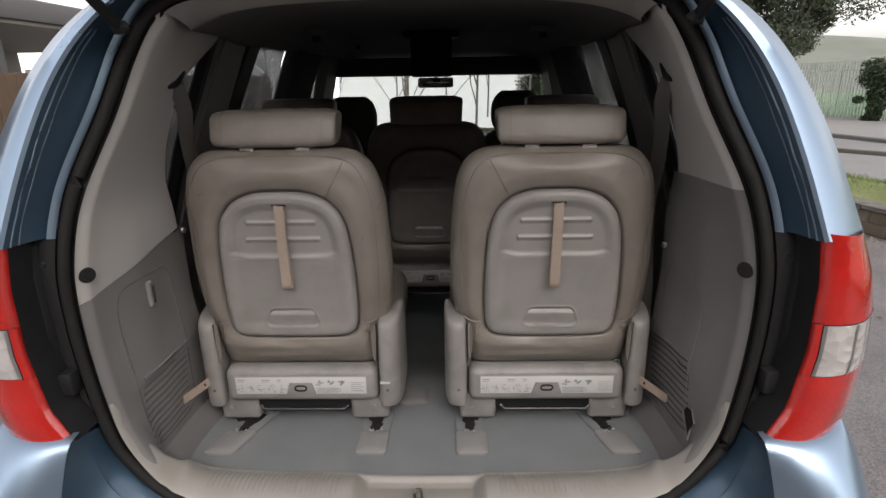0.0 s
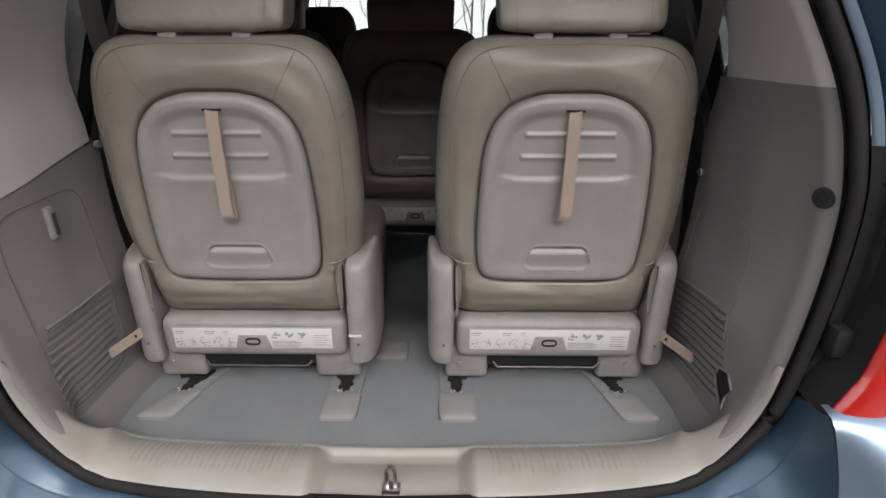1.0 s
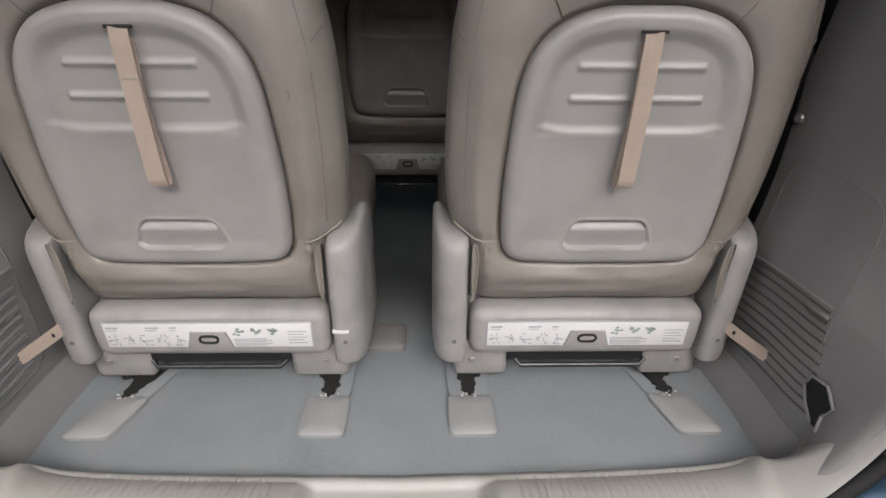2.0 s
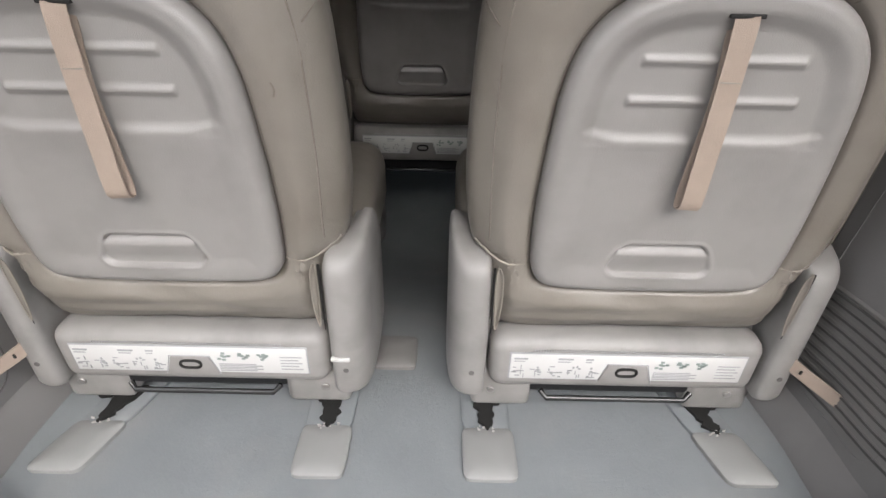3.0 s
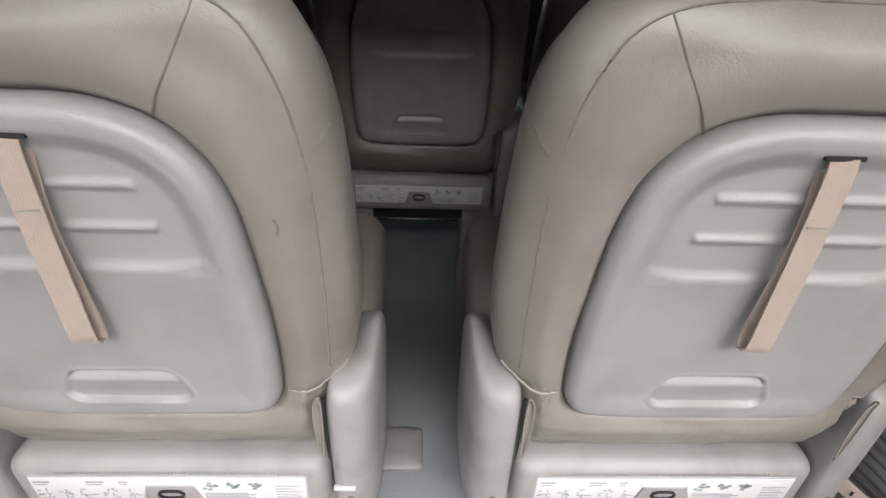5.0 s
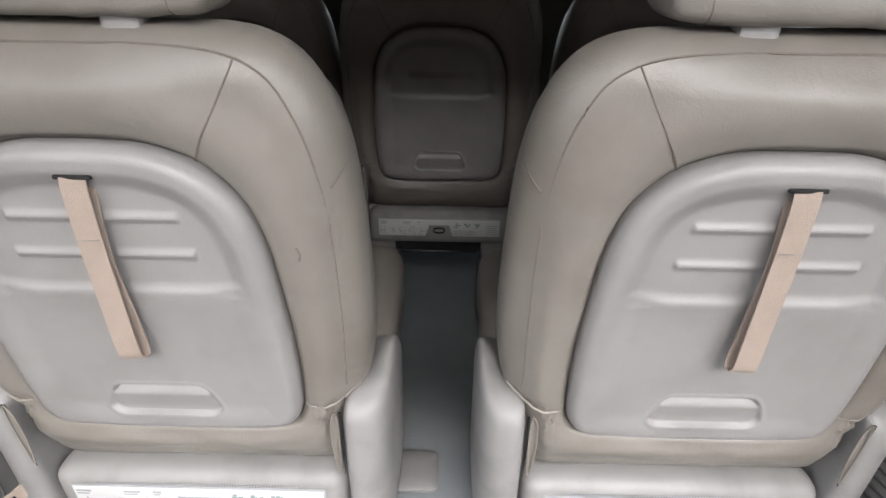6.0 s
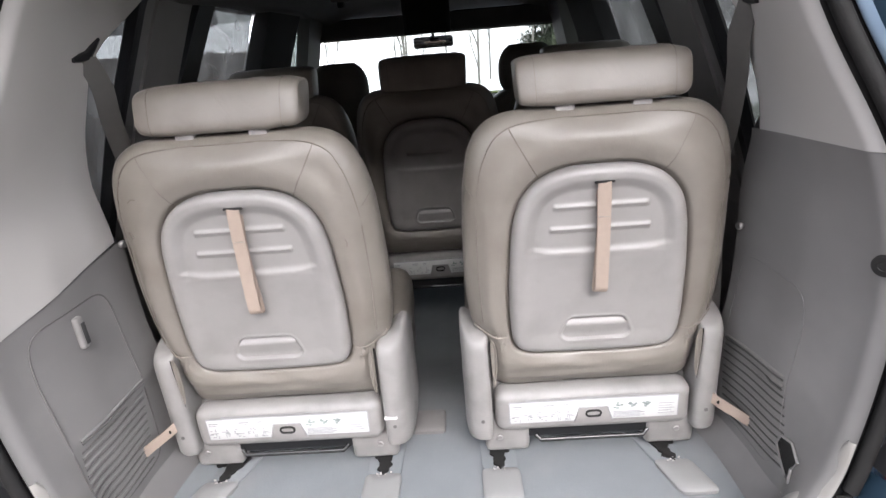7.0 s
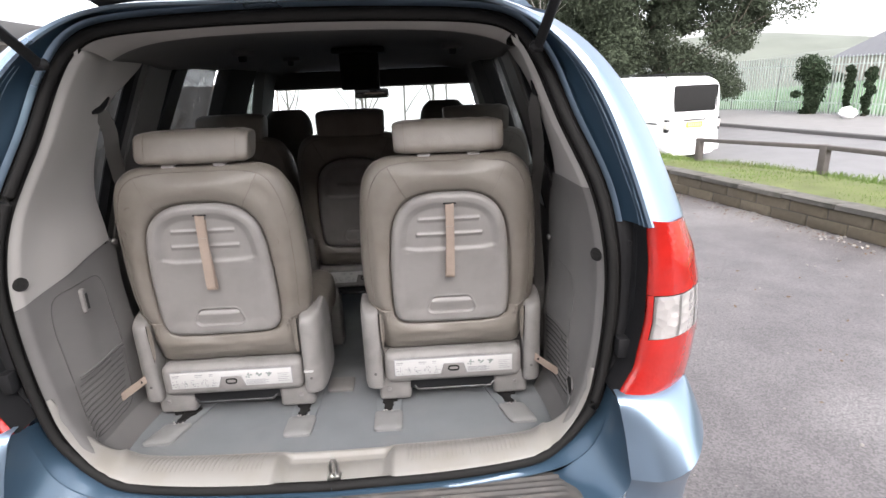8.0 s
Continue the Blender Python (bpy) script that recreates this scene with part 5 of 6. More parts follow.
MORTAR = material("mortar", (0.093, 0.084, 0.071), 0.95, 0, 0.2, 20, 0.8, 120)
GRASS = material("grass", (0.120, 0.185, 0.040), 0.8, 0, 0.45, 2.5, 0.4, 60, stain=(0.150, 0.150, 0.062), stain_scale=1.6)
SOIL = material("turf", (0.112, 0.130, 0.043), 0.95, 0, 0.4, 3, 0.8, 40)
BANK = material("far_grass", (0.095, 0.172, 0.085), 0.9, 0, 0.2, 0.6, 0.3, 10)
# distance haze is mixed into this grey-green
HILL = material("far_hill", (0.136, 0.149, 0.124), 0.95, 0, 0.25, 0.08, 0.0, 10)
TIMBER = material("weathered_timber", (0.118, 0.102, 0.093), 0.85, 0, 0.25, 12, 0.8, 80, island=0.12)
PALE = material("galvanised_pale", (0.52, 0.57, 0.53), 0.55, 0.1, 0.1, 5, 0.1, 80, island=0.1)
WHITE = material("white_van_paint", (0.80, 0.80, 0.80), 0.3, 0, 0.03, 4, 0.03, 200, coat=0.5)
BARK = material("bark", (0.10, 0.085, 0.065), 0.95, 0, 0.35, 12, 1.0, 50)
TWIG = material("bare_twig", (0.25, 0.238, 0.215), 0.9, 0, 0.3, 12, 0.5, 50)
LEAF = material("evergreen_leaf", (0.054, 0.066, 0.043), 0.9, 0, 0.4, 0.9, 0.3, 30, spec=0.15)
IVY = material("ivy_leaf", (0.028, 0.043, 0.022), 0.8, 0, 0.5, 1.5, 0.3, 30, spec=0.2)
BROWN = material("rust_board", (0.118, 0.075, 0.046), 0.8, 0, 0.2, 5, 0.5, 60, island=0.10)
RENDERED = material("pale_render", (0.310, 0.285, 0.248), 0.9, 0, 0.12, 2, 0.3, 60)
CANOPY = material("canopy_grey", (0.130, 0.127, 0.124), 0.8, 0, 0.12, 2, 0.2, 60)
SLATE = material("slate", (0.149, 0.149, 0.155), 0.7, 0, 0.15, 4, 0.4, 40)
YELLOW = material("rear_plate", (0.68, 0.52, 0.06), 0.5, 0, 0.03, 20, 0)
CHALK = material("loose_stone", (0.279, 0.260, 0.236), 0.9, 0, 0.3, 30, 0.5, 90)

ANG = radians(13.3)
ALONG, OUT = Vector((-math.sin(ANG), math.cos(ANG), 0)), Vector((math.cos(ANG), math.sin(ANG), 0))


def site(a, o, z=0.0):
    """A place given by its distance along the boundary wall, outwards from the car park, and height."""
    return ALONG * a + OUT * o + Vector((0, 0, z))


def fall(a, o):
    """The land drops away ahead of the car park."""
    return -0.075 * max(0.0, a - 13 - 11 * float(smooth_step(5.5, 9.0, o))) - 0.15 * max(0.0, a - 36)


def ground_z(o, a=0.0):
    dip = 0.048 * min(max(a - 5.3, 0.0), 8.0) * float(smooth_step(5.55, 6.5, o) * smooth_step(9.0, 8.0, o))
    return fall(a, o) - dip + float(np.interp(o, [5.4, 5.42, 6.6, 7.3, 9.0, 13.0, 17.2, 17.4, 23.0, 23.6, 30, 45, 80, 200], [0.0, 0.24, 0.26, 0.18, -0.88, -0.83, -0.60, -0.48, -0.44, -0.40, 0.5, 1.2, 3.0, 10.0]))


def strip(name, mat, o0, o1, label, category, no=12, na=60, a0=-60, a1=140, lift=0.0):
    rows = []
    for o in np.linspace(o0, o1, no):
        rows.append([site(a, o, ground_z(o, a) + lift + wobble(a, o, 0, 0.6, 0.012)) for a in np.linspace(a0, a1, na)])
    return tagged(part(name, loft(rows), mat), label, category, kind="structure")


# one sheet that reaches the horizon
os_ = np.concatenate([[-3000, -800, -200, -60], np.linspace(-20, 5.40, 28), [5.42], np.linspace(5.6, 9.0, 22), np.linspace(9.5, 30, 30), [45, 80, 200, 600, 3000]])
rows = []
for o in os_:
    rows.append([site(a, o, ground_z(min(o, 200), a) - 0.02 * (o > 5.41)) for a in np.concatenate([[-3000, -600, -150], np.linspace(-40, 60, 50), [150, 600, 3000]])])
tagged(part("ground", loft(rows), ASPHALT), "wet-looking grey asphalt of a car park", "asphalt", kind="structure")
strip("verge", SOIL, 5.55, 8.9, "strip of short grass behind the low wall", "verge", 26, 200, -8, 30, 0.012)
strip("road", ROADMAT, 9.0, 17.18, "pale grey tarmac road", "road", 12, 60, lift=0.015)
strip("pavement", PAVING, 17.40, 23.0, "grey pavement along the fence", "pavement", 6, 60, lift=0.02)
kerb = tagged(new("kerb"), "dark stone kerb along the road", "kerb", kind="structure")
rows = []
for o, z in ((17.18, -0.62), (17.19, -0.485), (17.22, -0.472), (17.41, -0.468), (17.42, -0.55)):
    rows.append([site(a, o, z + fall(a, o)) for a in np.linspace(-60, 140, 80)])
part("kerb_stone", loft(rows), KERB, kerb)
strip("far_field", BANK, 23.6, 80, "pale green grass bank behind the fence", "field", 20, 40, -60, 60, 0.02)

# loose stones and leaves at the foot of the wall
rnd = random.Random(3)
bm = bmesh.new()
for _ in range(620):
    a, o = rnd.uniform(-2, 14), 5.36 - abs(rnd.gauss(0, 0.22))
    if rnd.random() < 0.35:
        o = rnd.uniform(1.6, 5.2)
    p = site(a, o, 0.003)
    r = rnd.uniform(0.004, 0.013) * (1.3 if o > 4.9 else 0.8)
    tube([p, p + Vector((0, 0, r * 0.7)), p + Vector((0, 0, r))], [r, r * 0.8, r * 0.3], 6, bm)
tagged(part("gravel", bm, CHALK), "loose pale stones at the foot of the wall", "gravel", kind="stuff")

LITTER = material("dead_leaf", (0.13, 0.085, 0.05), 0.9, 0, 0.5, 3, 0.4, 60)
rnd = random.Random(17)
verts, faces = [], []
for _ in range(1500):
    a, o = rnd.uniform(-2, 14), 5.35 - abs(rnd.gauss(0, 0.16))
    if rnd.random() < 0.15:
        o = rnd.uniform(2.5, 5.3)
    p, t, q = site(a, o, 0.004), rnd.uniform(0, 6.283), rnd.uniform(0.008, 0.024)
    u, w = Vector((math.cos(t), math.sin(t), rnd.uniform(0, 0.4))) * q, Vector((-math.sin(t), math.cos(t), rnd.uniform(0, 0.4))) * q * 0.5
    i = len(verts)
    verts += [p - u, p + w, p + u, p - w]
    faces.append((i, i + 1, i + 2, i + 3))
me = bpy.data.meshes.new("leaf_litter")
me.from_pydata(verts, [], faces)
me.materials.append(LITTER)
tagged(new("leaf_litter", me), "brown dead leaves along the foot of the wall", "leaves", kind="stuff")

# low wall: courses of stone under a coping
low = tagged(new("boundary_wall"), "low buff stone wall with a weathered concrete coping", "low wall", kind="structure")
rows = []
for o, z in ((5.36, -0.02), (5.36, 0.245), (5.50, 0.245), (5.50, -0.02)):
    rows.append([site(a, o, z) for a in np.linspace(-12, 13.5, 30)])
part("core", loft(rows), MORTAR, low)
shapes = []
for k in range(6):
    r2 = random.Random(k)
    bm = box(-0.215, 0.215, -0.012, 0.03, 0.0, 0.112, 0.008, 2)
    for v in bm.verts:
        v.co += Vector((r2.uniform(-1, 1), r2.uniform(-1, 1), r2.uniform(-1, 1))) * 0.004
    shapes.append(mesh_of("stone", bm, STONE))
cop = []
for k in range(4):
    r2 = random.Random(k + 20)
    bm = box(-0.297, 0.297, -0.04, 0.20, 0.0, 0.055, 0.010, 2)
    for v in bm.verts:
        v.co += Vector((r2.uniform(-1, 1), r2.uniform(-1, 1), r2.uniform(-1, 1))) * 0.005
    cop.append(mesh_of("coping", bm, COPING))
for c in range(2):
    for k in range(37):
        st = new("stone", shapes[(k * 7 + c * 3) % 6])
        st.parent = low
        st.matrix_world = Matrix.Translation(site(-3.2 + 0.44 * k + 0.22 * c, 5.365, 0.006 + 0.119 * c)) @ Matrix.Rotation(ANG + math.pi / 2, 4, 'Z') @ Matrix.Rotation(math.pi, 4, 'Z')
for k in range(27):
    st = new("coping_stone", cop[k % 4])
    st.parent = low
    st.matrix_world = Matrix.Translation(site(-3.2 + 0.606 * k, 5.365, 0.243)) @ Matrix.Rotation(ANG - math.pi / 2, 4, 'Z')

# grass blades on the verge
rnd = random.Random(11)
verts, faces = [], []
for _ in range(26000):
    a = rnd.uniform(1.5, 18)
    o = 5.56 + 1.7 * rnd.random() ** 0.9
    h = rnd.uniform(0.015, 0.045) * (2.4 if o > 6.8 else 1.0) * (1.0 + 0.6 * noise.noise(Vector((a, o, 0))))
    p = site(a, o, ground_z(o, a))
    t = rnd.uniform(0, 6.283)
    w = Vector((math.cos(t), math.sin(t), 0)) * rnd.uniform(0.003, 0.007)
    lean = Vector((rnd.uniform(-1, 1), rnd.uniform(-1, 1), 0)) * h * 0.5
    i = len(verts)
    verts += [p - w, p + w, p + w * 0.6 + lean * 0.5 + Vector((0, 0, h * 0.6)), p + lean + Vector((0, 0, h))]
    faces += [(i, i + 1, i + 2), (i, i + 2, i + 3)]
me = bpy.data.meshes.new("grass")
me.from_pydata(verts, [], faces)
me.materials.append(GRASS)
tagged(new("grass", me), "short green grass with longer tufts", "grass", kind="stuff")

# timber knee rail
rail = base("knee_rail_fence", pose(0, 0, 0), "weathered timber knee-rail fence along the road", "rail fence")
for k in range(5):
    a = 5.27 + 2.26 * (k - 3)
    o = 6.95
    p = site(a, o, ground_z(o, a) - 0.03)
    bm = box(-0.05, 0.05, -0.05, 0.05, 0, 0.43, 0.010, 2)
    post = part("post", bm, TIMBER, rail)
    post.matrix_local = Matrix.Translation(p) @ Matrix.Rotation(ANG, 4, 'Z')
    if k == 4:
        continue
    bm = box(-0.045, 0.045, -1.125, 1.125, -0.028, 0.028, 0.008, 2)
    bar = part("rail", bm, TIMBER, rail)
    z0, z1 = ground_z(o, a) + 0.37, ground_z(o, a + 2.26) + 0.37
    bar.matrix_local = Matrix.Translation(site(a + 1.13, o, (z0 + z1) / 2)) @ Matrix.Rotation(ANG, 4, 'Z') @ Matrix.Rotation(math.atan2(z1 - z0, 2.26), 4, 'X')

# palisade fence: pales, rails, posts
fence = base("palisade_fence", pose(0, 0, 0), "tall pale galvanised palisade fence", "fence")
rows = [[Vector((-0.034, 0, z)), Vector((-0.016, -0.014, z)), Vector((0.016, -0.014, z)), Vector((0.034, 0, z))] for z in (0, 2.28)]
bm = loft(rows)
tip = [bm.verts.new(p) for p in ((-0.034, 0, 2.28), (-0.016, -0.014, 2.28), (0.016, -0.014, 2.28), (0.034, 0, 2.28), (0.022, -0.01, 2.42), (-0.022, -0.01, 2.42))]
bm.faces.new(tip)
pale_me = mesh_of("pale", bm, PALE)
for k in range(260):
    pl = new("pale", pale_me)
    pl.parent = fence
    pl.matrix_local = Matrix.Translation(site(2.0 + 0.155 * k, 23.3, -0.44)) @ Matrix.Rotation(ANG - math.pi / 2, 4, 'Z') @ Matrix.Diagonal((1, 1, 1 + 0.006 * math.sin(k * 2.3), 1))
for z in (0.0, 1.6):
    part("fence_rail", loft([[site(a, 23.33 + dx, z + dz) for a in np.linspace(1.8, 42.5, 20)] for dx, dz in ((0, 0), (0.04, 0), (0.04, 0.05), (0, 0.05), (0, 0))]), PALE, fence)
for k in range(15):
    p = site(2.0 + 2.8 * k, 23.42, -0.44)
    post = part("fence_post", box(-0.02, 0.02, -0.02, 0.02, 0, 2.30, 0.006), KERB, fence)
    post.matrix_local = Matrix.Translation(p)


# ---- trees ----
def leaf_cloud(centres, per, size, seed, squash=0.8):
    """Many small leaf blades scattered in clumps."""
    rnd = np.random.RandomState(seed)
    where = []
    for c, rad in centres:
        d = rnd.normal(size=(per, 3))
        d /= np.linalg.norm(d, axis=1)[:, None]
        where.append(np.array(c) + d * (rad * rnd.uniform(0.2, 1.0, size=(per, 1)) ** 0.6) * np.array([1, 1, squash]))
    p = np.vstack(where)
    n = len(p)
    a, b = rnd.normal(size=(n, 3)), rnd.normal(size=(n, 3))
    a /= np.linalg.norm(a, axis=1)[:, None]
    b -= a * (a * b).sum(1)[:, None]
    b /= np.linalg.norm(b, axis=1)[:, None]
    s = size * rnd.uniform(0.6, 1.3, size=(n, 1))
    v = np.stack([p - a * s, p + b * s * 0.45, p + a * s, p - b * s * 0.45], 1).reshape(-1, 3)
    f = np.arange(4 * n).reshape(-1, 4).tolist()
    me = bpy.data.meshes.new("crown")
    me.from_pydata(v.tolist(), [], f)
    return me


def limbs(bm, start, direction, length, radius, depth, rnd, tips, spread=0.5, droop=0.0):
    pts, p, d = [Vector(start)], Vector(start), Vector(direction).normalized()
    n = 5
    for _ in range(n):
        d = (d + Vector((rnd.uniform(-1, 1), rnd.uniform(-1, 1), rnd.uniform(-0.6, 0.9) - droop)) * 0.16).normalized()
        p = p + d * length / n
        pts.append(p.copy())
    tube(pts, [radius * (1 - 0.6 * i / n) for i in range(n + 1)], 6 if depth > 1 else 4, bm)
    tips.append((p.copy(), depth))
    if depth:
        for _ in range(rnd.choice((2, 3, 3))):
            k = rnd.randint(2, n)
            side = Vector((rnd.uniform(-1, 1), rnd.uniform(-1, 1), rnd.uniform(-0.1, 0.7)))
            limbs(bm, pts[k], d + side * spread * 2, length * rnd.uniform(0.55, 0.8), radius * 0.45, depth - 1, rnd, tips, spread, droop)


def leafy_tree(name, place, height, spread, seed, leaf, label, per=260, size=0.11, low=0.3):
    rnd = random.Random(seed)
    tree = base(name, Matrix.Translation(place), label, "tree")
    bm, tips = bmesh.new(), []
    tube([(0, 0, -0.2), (0.05, 0, height * 0.25), (0.0, 0.1, height * 0.5), (0.1, 0.05, height * 0.8)], [height * 0.03, height * 0.022, height * 0.012, height * 0.004], 10, bm)
    for k in range(9):
        a, z = 2.4 * k, height * (low + 0.06 * k)
        limbs(bm, (0, 0, z), (math.cos(a), math.sin(a), 0.35), spread * rnd.uniform(0.6, 0.95), height * 0.006, 1, rnd, tips)
    part("trunk", bm, BARK, tree)
    centres = [(tuple(p), rnd.uniform(0.5, 1.0) * spread * 0.26) for p, d in tips]
    centres += [((rnd.uniform(-1, 1) * spread * 0.7, rnd.uniform(-1, 1) * spread * 0.7, height * rnd.uniform(low + 0.02, 0.95)), spread * rnd.uniform(0.14, 0.28)) for _ in range(64)]
    me = leaf_cloud(centres, per, size, seed)
    me.materials.append(leaf)
    ob = new("crown", me)
    ob.parent = tree
    return tree


leafy_tree("evergreen_tree", (12.0, 27.0, -0.6), 9.0, 4.6, 5, LEAF, "large dark evergreen tree beyond the road", 1000, 0.075, 0.10)
leafy_tree("evergreen_tree", (7.2, 30.0, -0.6), 9.5, 4.4, 8, LEAF, "large dark evergreen tree beyond the road", 900, 0.075, 0.1)
leafy_tree("evergreen_tree", (9.6, 27.5, -0.6), 8.0, 4.0, 13, LEAF, "broad dark evergreen tree beyond the road", 900, 0.075, 0.08)


def ivy_stump(place, height, r, seed):
    rnd = random.Random(seed)
    tree = base("ivy_clad_trunk", Matrix.Translation(place), "ivy-clad cut trunk against the fence", "tree")
    part("trunk", tube([(0, 0, -0.1), (0.05, 0, height * 0.5), (-0.05, 0, height)], [0.36 * r, 0.30 * r, 0.22 * r], 9), BARK, tree)
    cs = [((rnd.uniform(-0.4, 0.4) * r * (0.6 + z), rnd.uniform(-0.4, 0.4) * r, z * height), r * rnd.uniform(0.7, 1.2) * (0.48 + 0.75 * z)) for z in np.linspace(0.05, 1.0, 14)]
    if r > 0.3:
        cs += [((r * 1.5, 0, height * 0.72), r * 0.7), ((r * 2.3, 0, height * 0.70), r * 0.5), ((-r * 1.5, -0.1, height * 0.42), r * 0.4)]
    me = leaf_cloud(cs, 420, 0.07, seed)
    me.materials.append(IVY)
    ob = new("ivy", me)
    ob.parent = tree


ivy_stump((17.7, 23.9, -0.5), 2.25, 0.50, 21)
ivy_stump((14.35, 27.0, -0.5), 2.4, 0.36, 22)
ivy_stump((18.2, 22.4, -0.5), 1.95, 0.15, 23)
ivy_stump((18.4, 21.6, -0.5), 1.85, 0.17, 24)
sack = base("white_sack", pose(17.4, 21.2, -0.44), "white sack lying at the foot of the fence", "sack")
bm = bmesh.new()
bmesh.ops.create_icosphere(bm, subdivisions=3, radius=1.0)
for v in bm.verts:
    v.co = Vector((v.co.x * 0.34, v.co.y * 0.30, max(0.0, 0.20 + v.co.z * 0.27 * (1 - 0.3 * abs(v.co.x))))) * (1 + 0.15 * noise.noise(v.co * 2.5))
part("cloth", bm, WHITE, sack)

# bare trees ahead of the car
for k, (x, y, h) in enumerate(((-3.2, 13.0, 7.0), (-1.2, 14.5, 8.0), (0.6, 12.5, 7.0), (2.2, 15.0, 8.0), (-5.4, 15.5, 8.0), (4.2, 17.0, 7.5), (-0.2, 18.0, 9.0), (-4.4, 19.0, 8.0), (1.4, 20.5, 8.5), (3.2, 19.5, 7.0), (-2.2, 21.0, 8.0), (5.2, 21.5, 8.5), (-1.0, 11.5, 5.5))):
    x, y, h = x * 1.5, y * 1.6, h * 1.25
    rnd = random.Random(40 + k)
    tree = base("bare_tree", Matrix.Translation((x, y, fall(*(Vector((x, y, 0)).dot(q) for q in (ALONG, OUT))))), "slender leafless tree in front of the car", "tree", "bare trees")
    bm, tips = bmesh.new(), []
    tube([(0, 0, -0.1), (0.08, 0, h * 0.4), (-0.05, 0.1, h)], [0.055, 0.035, 0.008], 6, bm)
    for j in range(9):
        a = 2.4 * j + k
        limbs(bm, (0.05, 0, h * (0.10 + 0.09 * j)), (math.cos(a) * 0.6, math.sin(a) * 0.6, 1.0), h * 0.30, 0.028, 3, rnd, tips, 0.38)
    part("branches", bm, TWIG, tree)

# ---- white van ----
van = base("white_van", Matrix.Translation((7.95, 14.95, -0.885)) @ Matrix.Rotation(radians(13.3), 4, 'Z') @ Matrix.Diagonal((1.0, 1.05, 1.195, 1)), "plain white panel van parked at the roadside", "van")
rows = []
for y, hw, zt, zb in ((0.0, 0.80, 1.80, 0.20), (0.03, 0.86, 1.90, 0.20), (0.25, 0.90, 1.96, 0.20), (2.6, 0.90, 1.97, 0.20), (3.2, 0.90, 1.93, 0.20), (3.75, 0.88, 1.30, 0.20), (4.55, 0.82, 1.05, 0.20), (4.75, 0.74, 0.80, 0.36)):
    ring = []
    for k in range(40):
        a = 2 * math.pi * k / 40
        cx, cz = (math.copysign(abs(f(a)) ** 0.28, f(a)) for f in (math.cos, math.sin))
        zc, zh = (zt + zb) / 2, (zt - zb) / 2
        x = cx * hw * (1 - 0.10 * max(0, cz) ** 2)
        ring.append((x, y - 0.06 * (y < 0.1) * (cz < -0.3), zc + cz * zh))
    rows.append(ring)
part("body", loft(rows, True, True), WHITE, van)
part("rear_window", box(-0.70, 0.70, -0.035, 0.02, 1.16, 1.77, 0.06, 3), RUBBER, van, "dark rear window")
part("tail_panel", box(-0.36, 0.36, -0.065, 0.0, 0.985, 1.015, 0.01), BLACK, van, "black lamp strip over the plate")
plate = part("rear_plate", box(-0.26, 0.26, -0.075, -0.04, 0.83, 0.955, 0.006), YELLOW, van, "yellow rear plate with dark bars")
bm = bmesh.new()
for k in range(6):
    box(-0.22 + 0.075 * k, -0.175 + 0.075 * k, -0.079, -0.074, 0.855, 0.93, bm=bm)
part("plate_bars", bm, INK, plate, smooth=False)
for s in (-1, 1):
    lm = part("tail_lamp", box(s * 0.82 - 0.055, s * 0.82 + 0.055, -0.03, 0.12, 0.73, 1.03, 0.02), BLACK, van, "dark tail lamp with a clear middle")
    part("lens", box(s * 0.82 - 0.057, s * 0.82 + 0.057, -0.036, 0.124, 0.81, 0.98, 0.01), CLEAR, lm)
    for y in (0.74, 3.85):
        wh = part("wheel", tube([(s * 0.68, y, 0.31), (s * 0.70, y, 0.31), (s * 0.89, y, 0.31), (s * 0.90, y, 0.31)], [0.25, 0.29, 0.29, 0.26], 30), TYRE, van, "black van wheel")
        part("rim", tube([(s * 0.88, y, 0.31), (s * 0.912, y, 0.31)], [0.2, 0.18], 24), ALLOY, wh)
    part("side_moulding", box(*sorted((s * 0.893, s * 0.915)), 0.35, 2.9, 0.90, 0.93, 0.006), BLACK, van)
for s in (-1, 1):
    part("roof_rail", tube([(s * 0.74, 0.25, 1.93), (s * 0.74, 0.4, 2.01), (s * 0.74, 2.7, 2.02), (s * 0.74, 2.9, 1.95)], 0.014, 6), BLACK, van, "thin dark roof rail")
part("rear_bumper", box(-0.86, 0.86, -0.10, 0.12, 0.28, 0.50, 0.04, 3), WHITE, van)

# ---- houses, hills ----
def hut(name, place, turn, w, d, h, rise, wall_mat, roof_mat, label, openings):
    house = base(name, Matrix.Translation(place) @ Matrix.Rotation(radians(turn), 4, 'Z'), label, "building")
    part("wall", box(-w / 2, w / 2, 0, d, 0, h, 0.02), wall_mat, house)
    bm = bmesh.new()
    v = [bm.verts.new(p) for p in ((-w / 2 - 0.3, -0.3, h), (w / 2 + 0.3, -0.3, h), (w / 2 + 0.3, d + 0.3, h), (-w / 2 - 0.3, d + 0.3, h), (-w / 2 + 3.0, d / 2, h + rise), (w / 2 - 3.0, d / 2, h + rise))]
    for f in ((0, 1, 5, 4), (2, 3, 4, 5), (0, 4, 3), (1, 2, 5), (3, 2, 1, 0)):
        bm.faces.new([v[i] for i in f])
    part("roof", bm, roof_mat, house, smooth=False)
    for x, z, ww, hh in openings:
        win = part("window", box(x - ww / 2, x + ww / 2, -0.05, 0.02, z, z + hh, 0.02), WHITE, house)
        part("pane", box(x - ww / 2 + 0.07, x + ww / 2 - 0.07, -0.055, -0.045, z + 0.07, z + hh - 0.07), RUBBER, win)
    return house


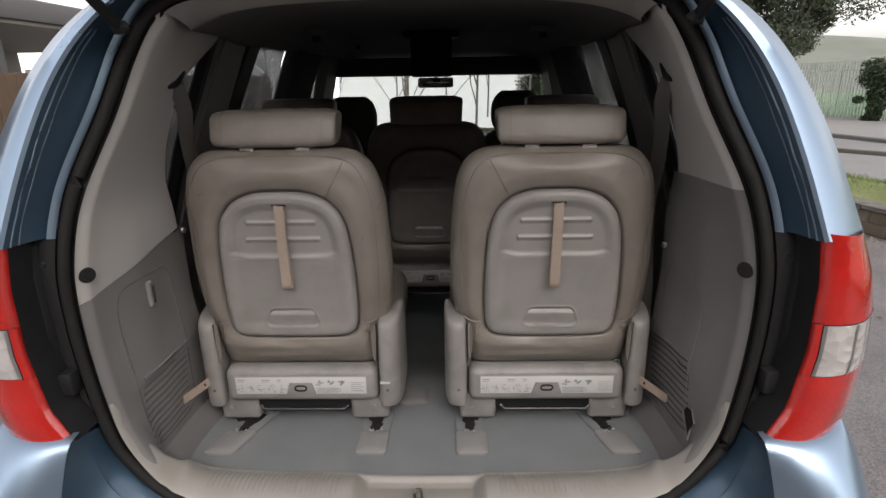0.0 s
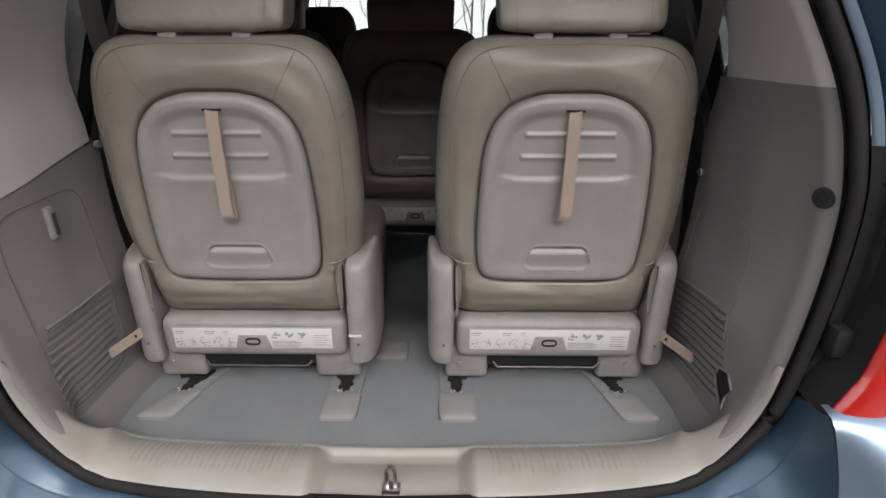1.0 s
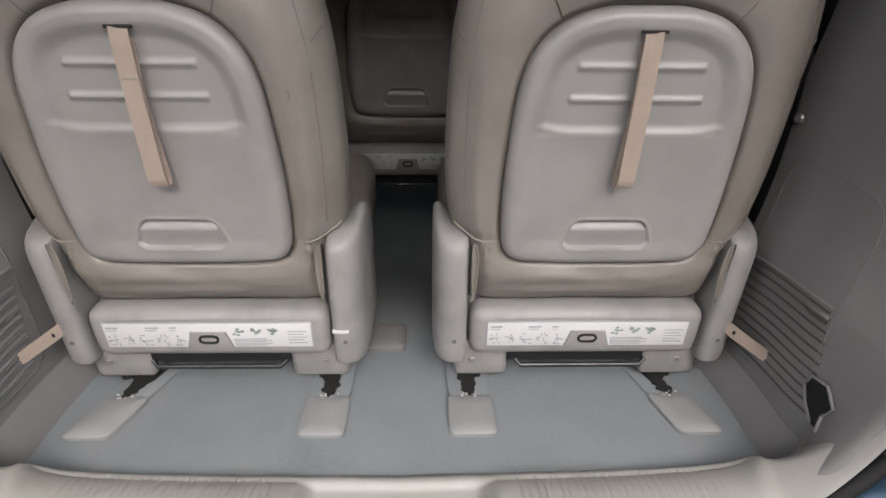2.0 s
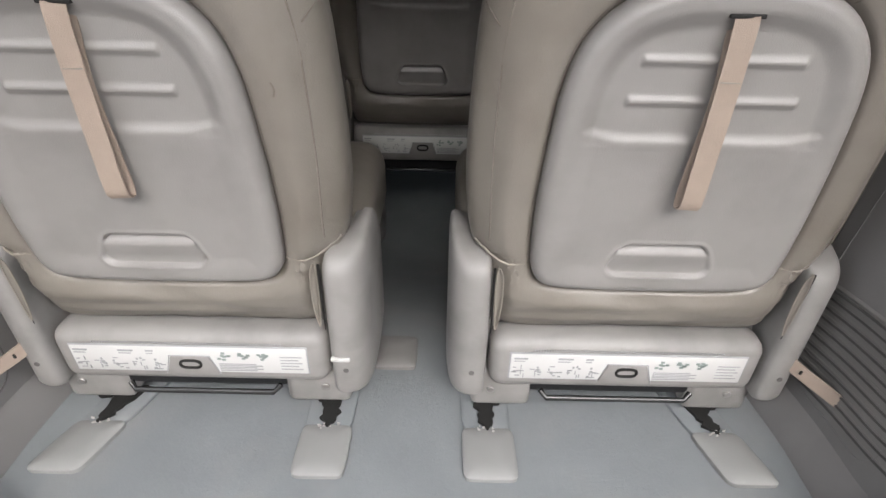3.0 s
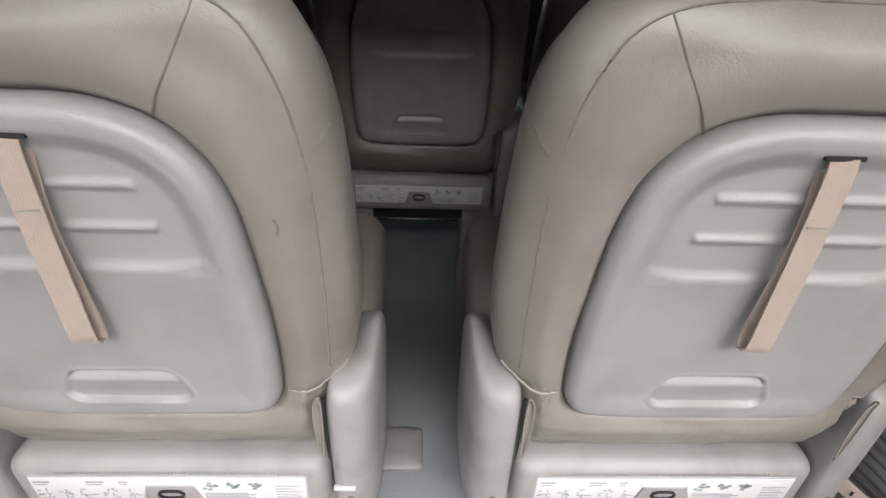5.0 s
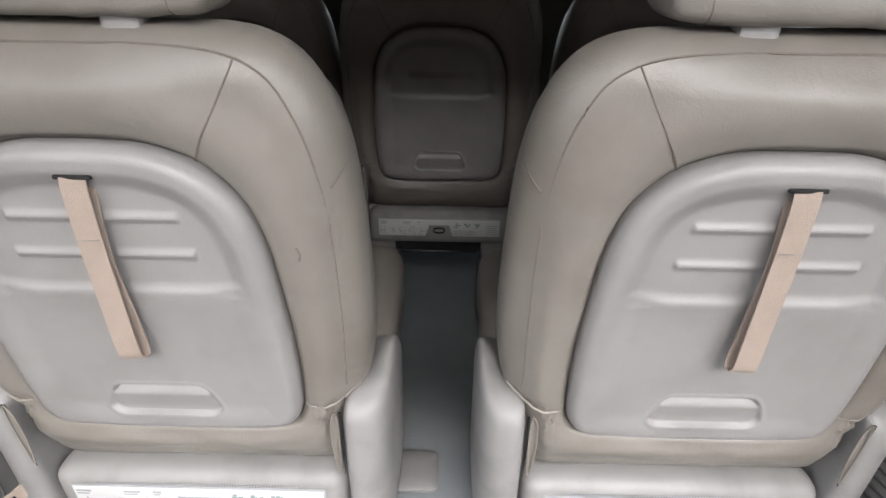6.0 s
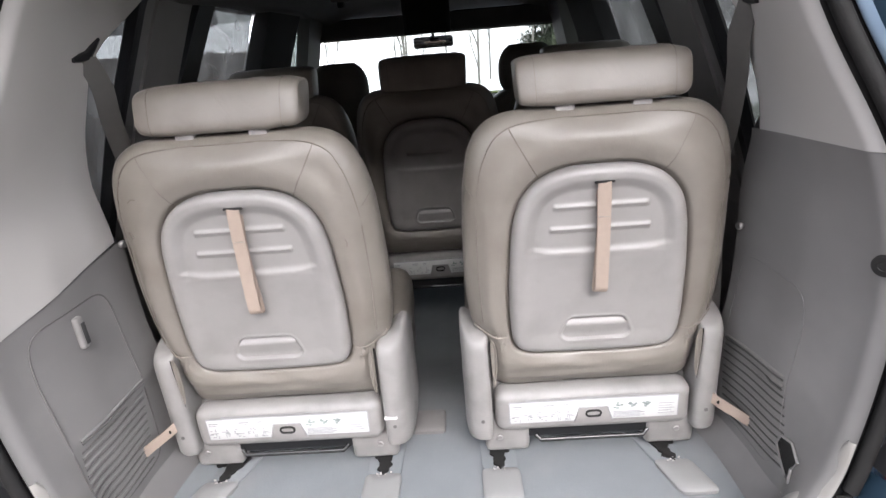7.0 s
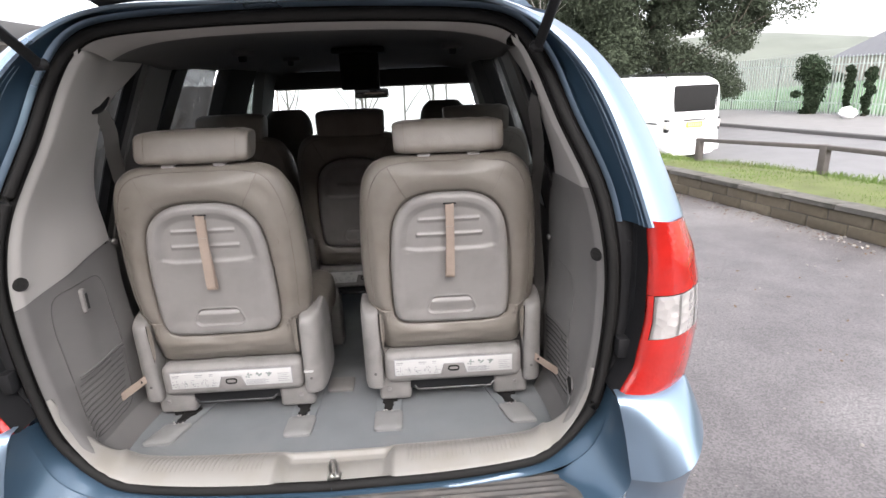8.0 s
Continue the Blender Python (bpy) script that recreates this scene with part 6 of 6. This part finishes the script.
hut("bungalow", (35.4, 32.5, -0.1), -15, 12, 7, 2.2, 2.4, RENDERED, SLATE, "pale bungalow with a low slate roof behind the fence", ((-3, 0.9, 1.4, 1.1), (1, 0.9, 1.4, 1.1), (4, 0.9, 1.0, 1.1)))
hill = tagged(new("backdrop_hills"), "wooded hillside in the distance, haze in its colour", "hills", kind="structure")
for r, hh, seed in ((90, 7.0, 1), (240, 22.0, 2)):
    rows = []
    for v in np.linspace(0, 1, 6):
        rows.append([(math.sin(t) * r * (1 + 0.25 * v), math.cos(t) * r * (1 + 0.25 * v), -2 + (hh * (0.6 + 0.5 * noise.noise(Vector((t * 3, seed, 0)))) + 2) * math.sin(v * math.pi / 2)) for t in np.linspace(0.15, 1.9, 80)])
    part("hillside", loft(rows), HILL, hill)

# left of the car: rust-brown board fence and a flat-roofed canopy on posts
boards = base("board_fence", Matrix.Translation((-4.4, 1.2, 0)), "rust-brown close-boarded fence beside the car park", "fence")
bm = box(-0.012, 0.012, -0.072, 0.072, 0, 1.68, 0.004, 1)
board_me = mesh_of("board", bm, BROWN)
for k in range(84):
    b = new("board", board_me)
    b.parent = boards
    b.matrix_local = Matrix.Translation((0.008 * (k % 2), 0.152 * k, 0.004 * math.sin(3.1 * k)))
for z in (0.35, 1.35):
    part("fence_rail", box(-0.07, -0.02, -0.1, 12.7, z, z + 0.09, 0.006), TIMBER, boards)
for k in range(6):
    part("fence_post", box(-0.13, -0.04, 2.5 * k - 0.05, 2.5 * k + 0.05, 0, 1.72, 0.008), TIMBER, boards)
shelter = base("canopy_building", Matrix.Translation((-10.5, 6.0, 0)), "flat-roofed grey canopy on posts before a pale building", "building")
part("roof", box(-6, 3.2, -2, 13, 2.62, 3.0, 0.05), CANOPY, shelter, "grey flat canopy roof")
part("soffit", box(-5.9, 3.1, -1.9, 12.9, 2.56, 2.62), RENDERED, shelter)
part("wall", box(-5.8, -3.5, -1.5, 12.5, 0, 2.56, 0.02), RENDERED, shelter)
for k in range(6):
    part("post", box(2.6, 2.78, -1.4 + 2.6 * k, -1.22 + 2.6 * k, 0, 2.56, 0.01), CANOPY, shelter)
for k in range(5):
    w = part("window", box(-3.52, -3.42, -0.6 + 2.6 * k, 0.9 + 2.6 * k, 0.9, 2.1, 0.02), WHITE, shelter)
    part("pane", box(-3.425, -3.415, -0.5 + 2.6 * k, 0.8 + 2.6 * k, 1.0, 2.0), RUBBER, w)

# glowing sheet added in place of the overexposed white view ahead
GLOW_SHEET = bpy.data.materials.new("mist")
GLOW_SHEET.use_nodes = True
GLOW_SHEET.node_tree.nodes["Principled BSDF"].inputs["Base Color"].default_value = (0.8, 0.8, 0.8, 1)
GLOW_SHEET.node_tree.nodes["Principled BSDF"].inputs["Emission Color"].default_value = (0.93, 0.96, 1.0, 1)
GLOW_SHEET.node_tree.nodes["Principled BSDF"].inputs["Emission Strength"].default_value = 0.55
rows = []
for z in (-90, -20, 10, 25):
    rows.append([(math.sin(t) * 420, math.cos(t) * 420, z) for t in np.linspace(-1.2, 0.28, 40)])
tagged(part("backdrop_mist", loft(rows), GLOW_SHEET), "glowing white backdrop in place of the bright view ahead", "mist", kind="structure")

# behind the camera: unseen walls added, the tall one blocks rear sky from the cabin
BRICK = material("dark_brick", (0.13, 0.085, 0.065), 0.9, 0, 0.25, 5, 0.6, 40)
bm = box(-18, 14, -14.4, -14.0, 0, 2.6, 0.02)
box(-7.0, 7.0, -9.4, -9.0, 0, 7.3, 0.02, bm=bm)
tagged(part("wall_rear", bm, BRICK), "unseen dark wall added behind to block rear light", "wall", kind="structure")
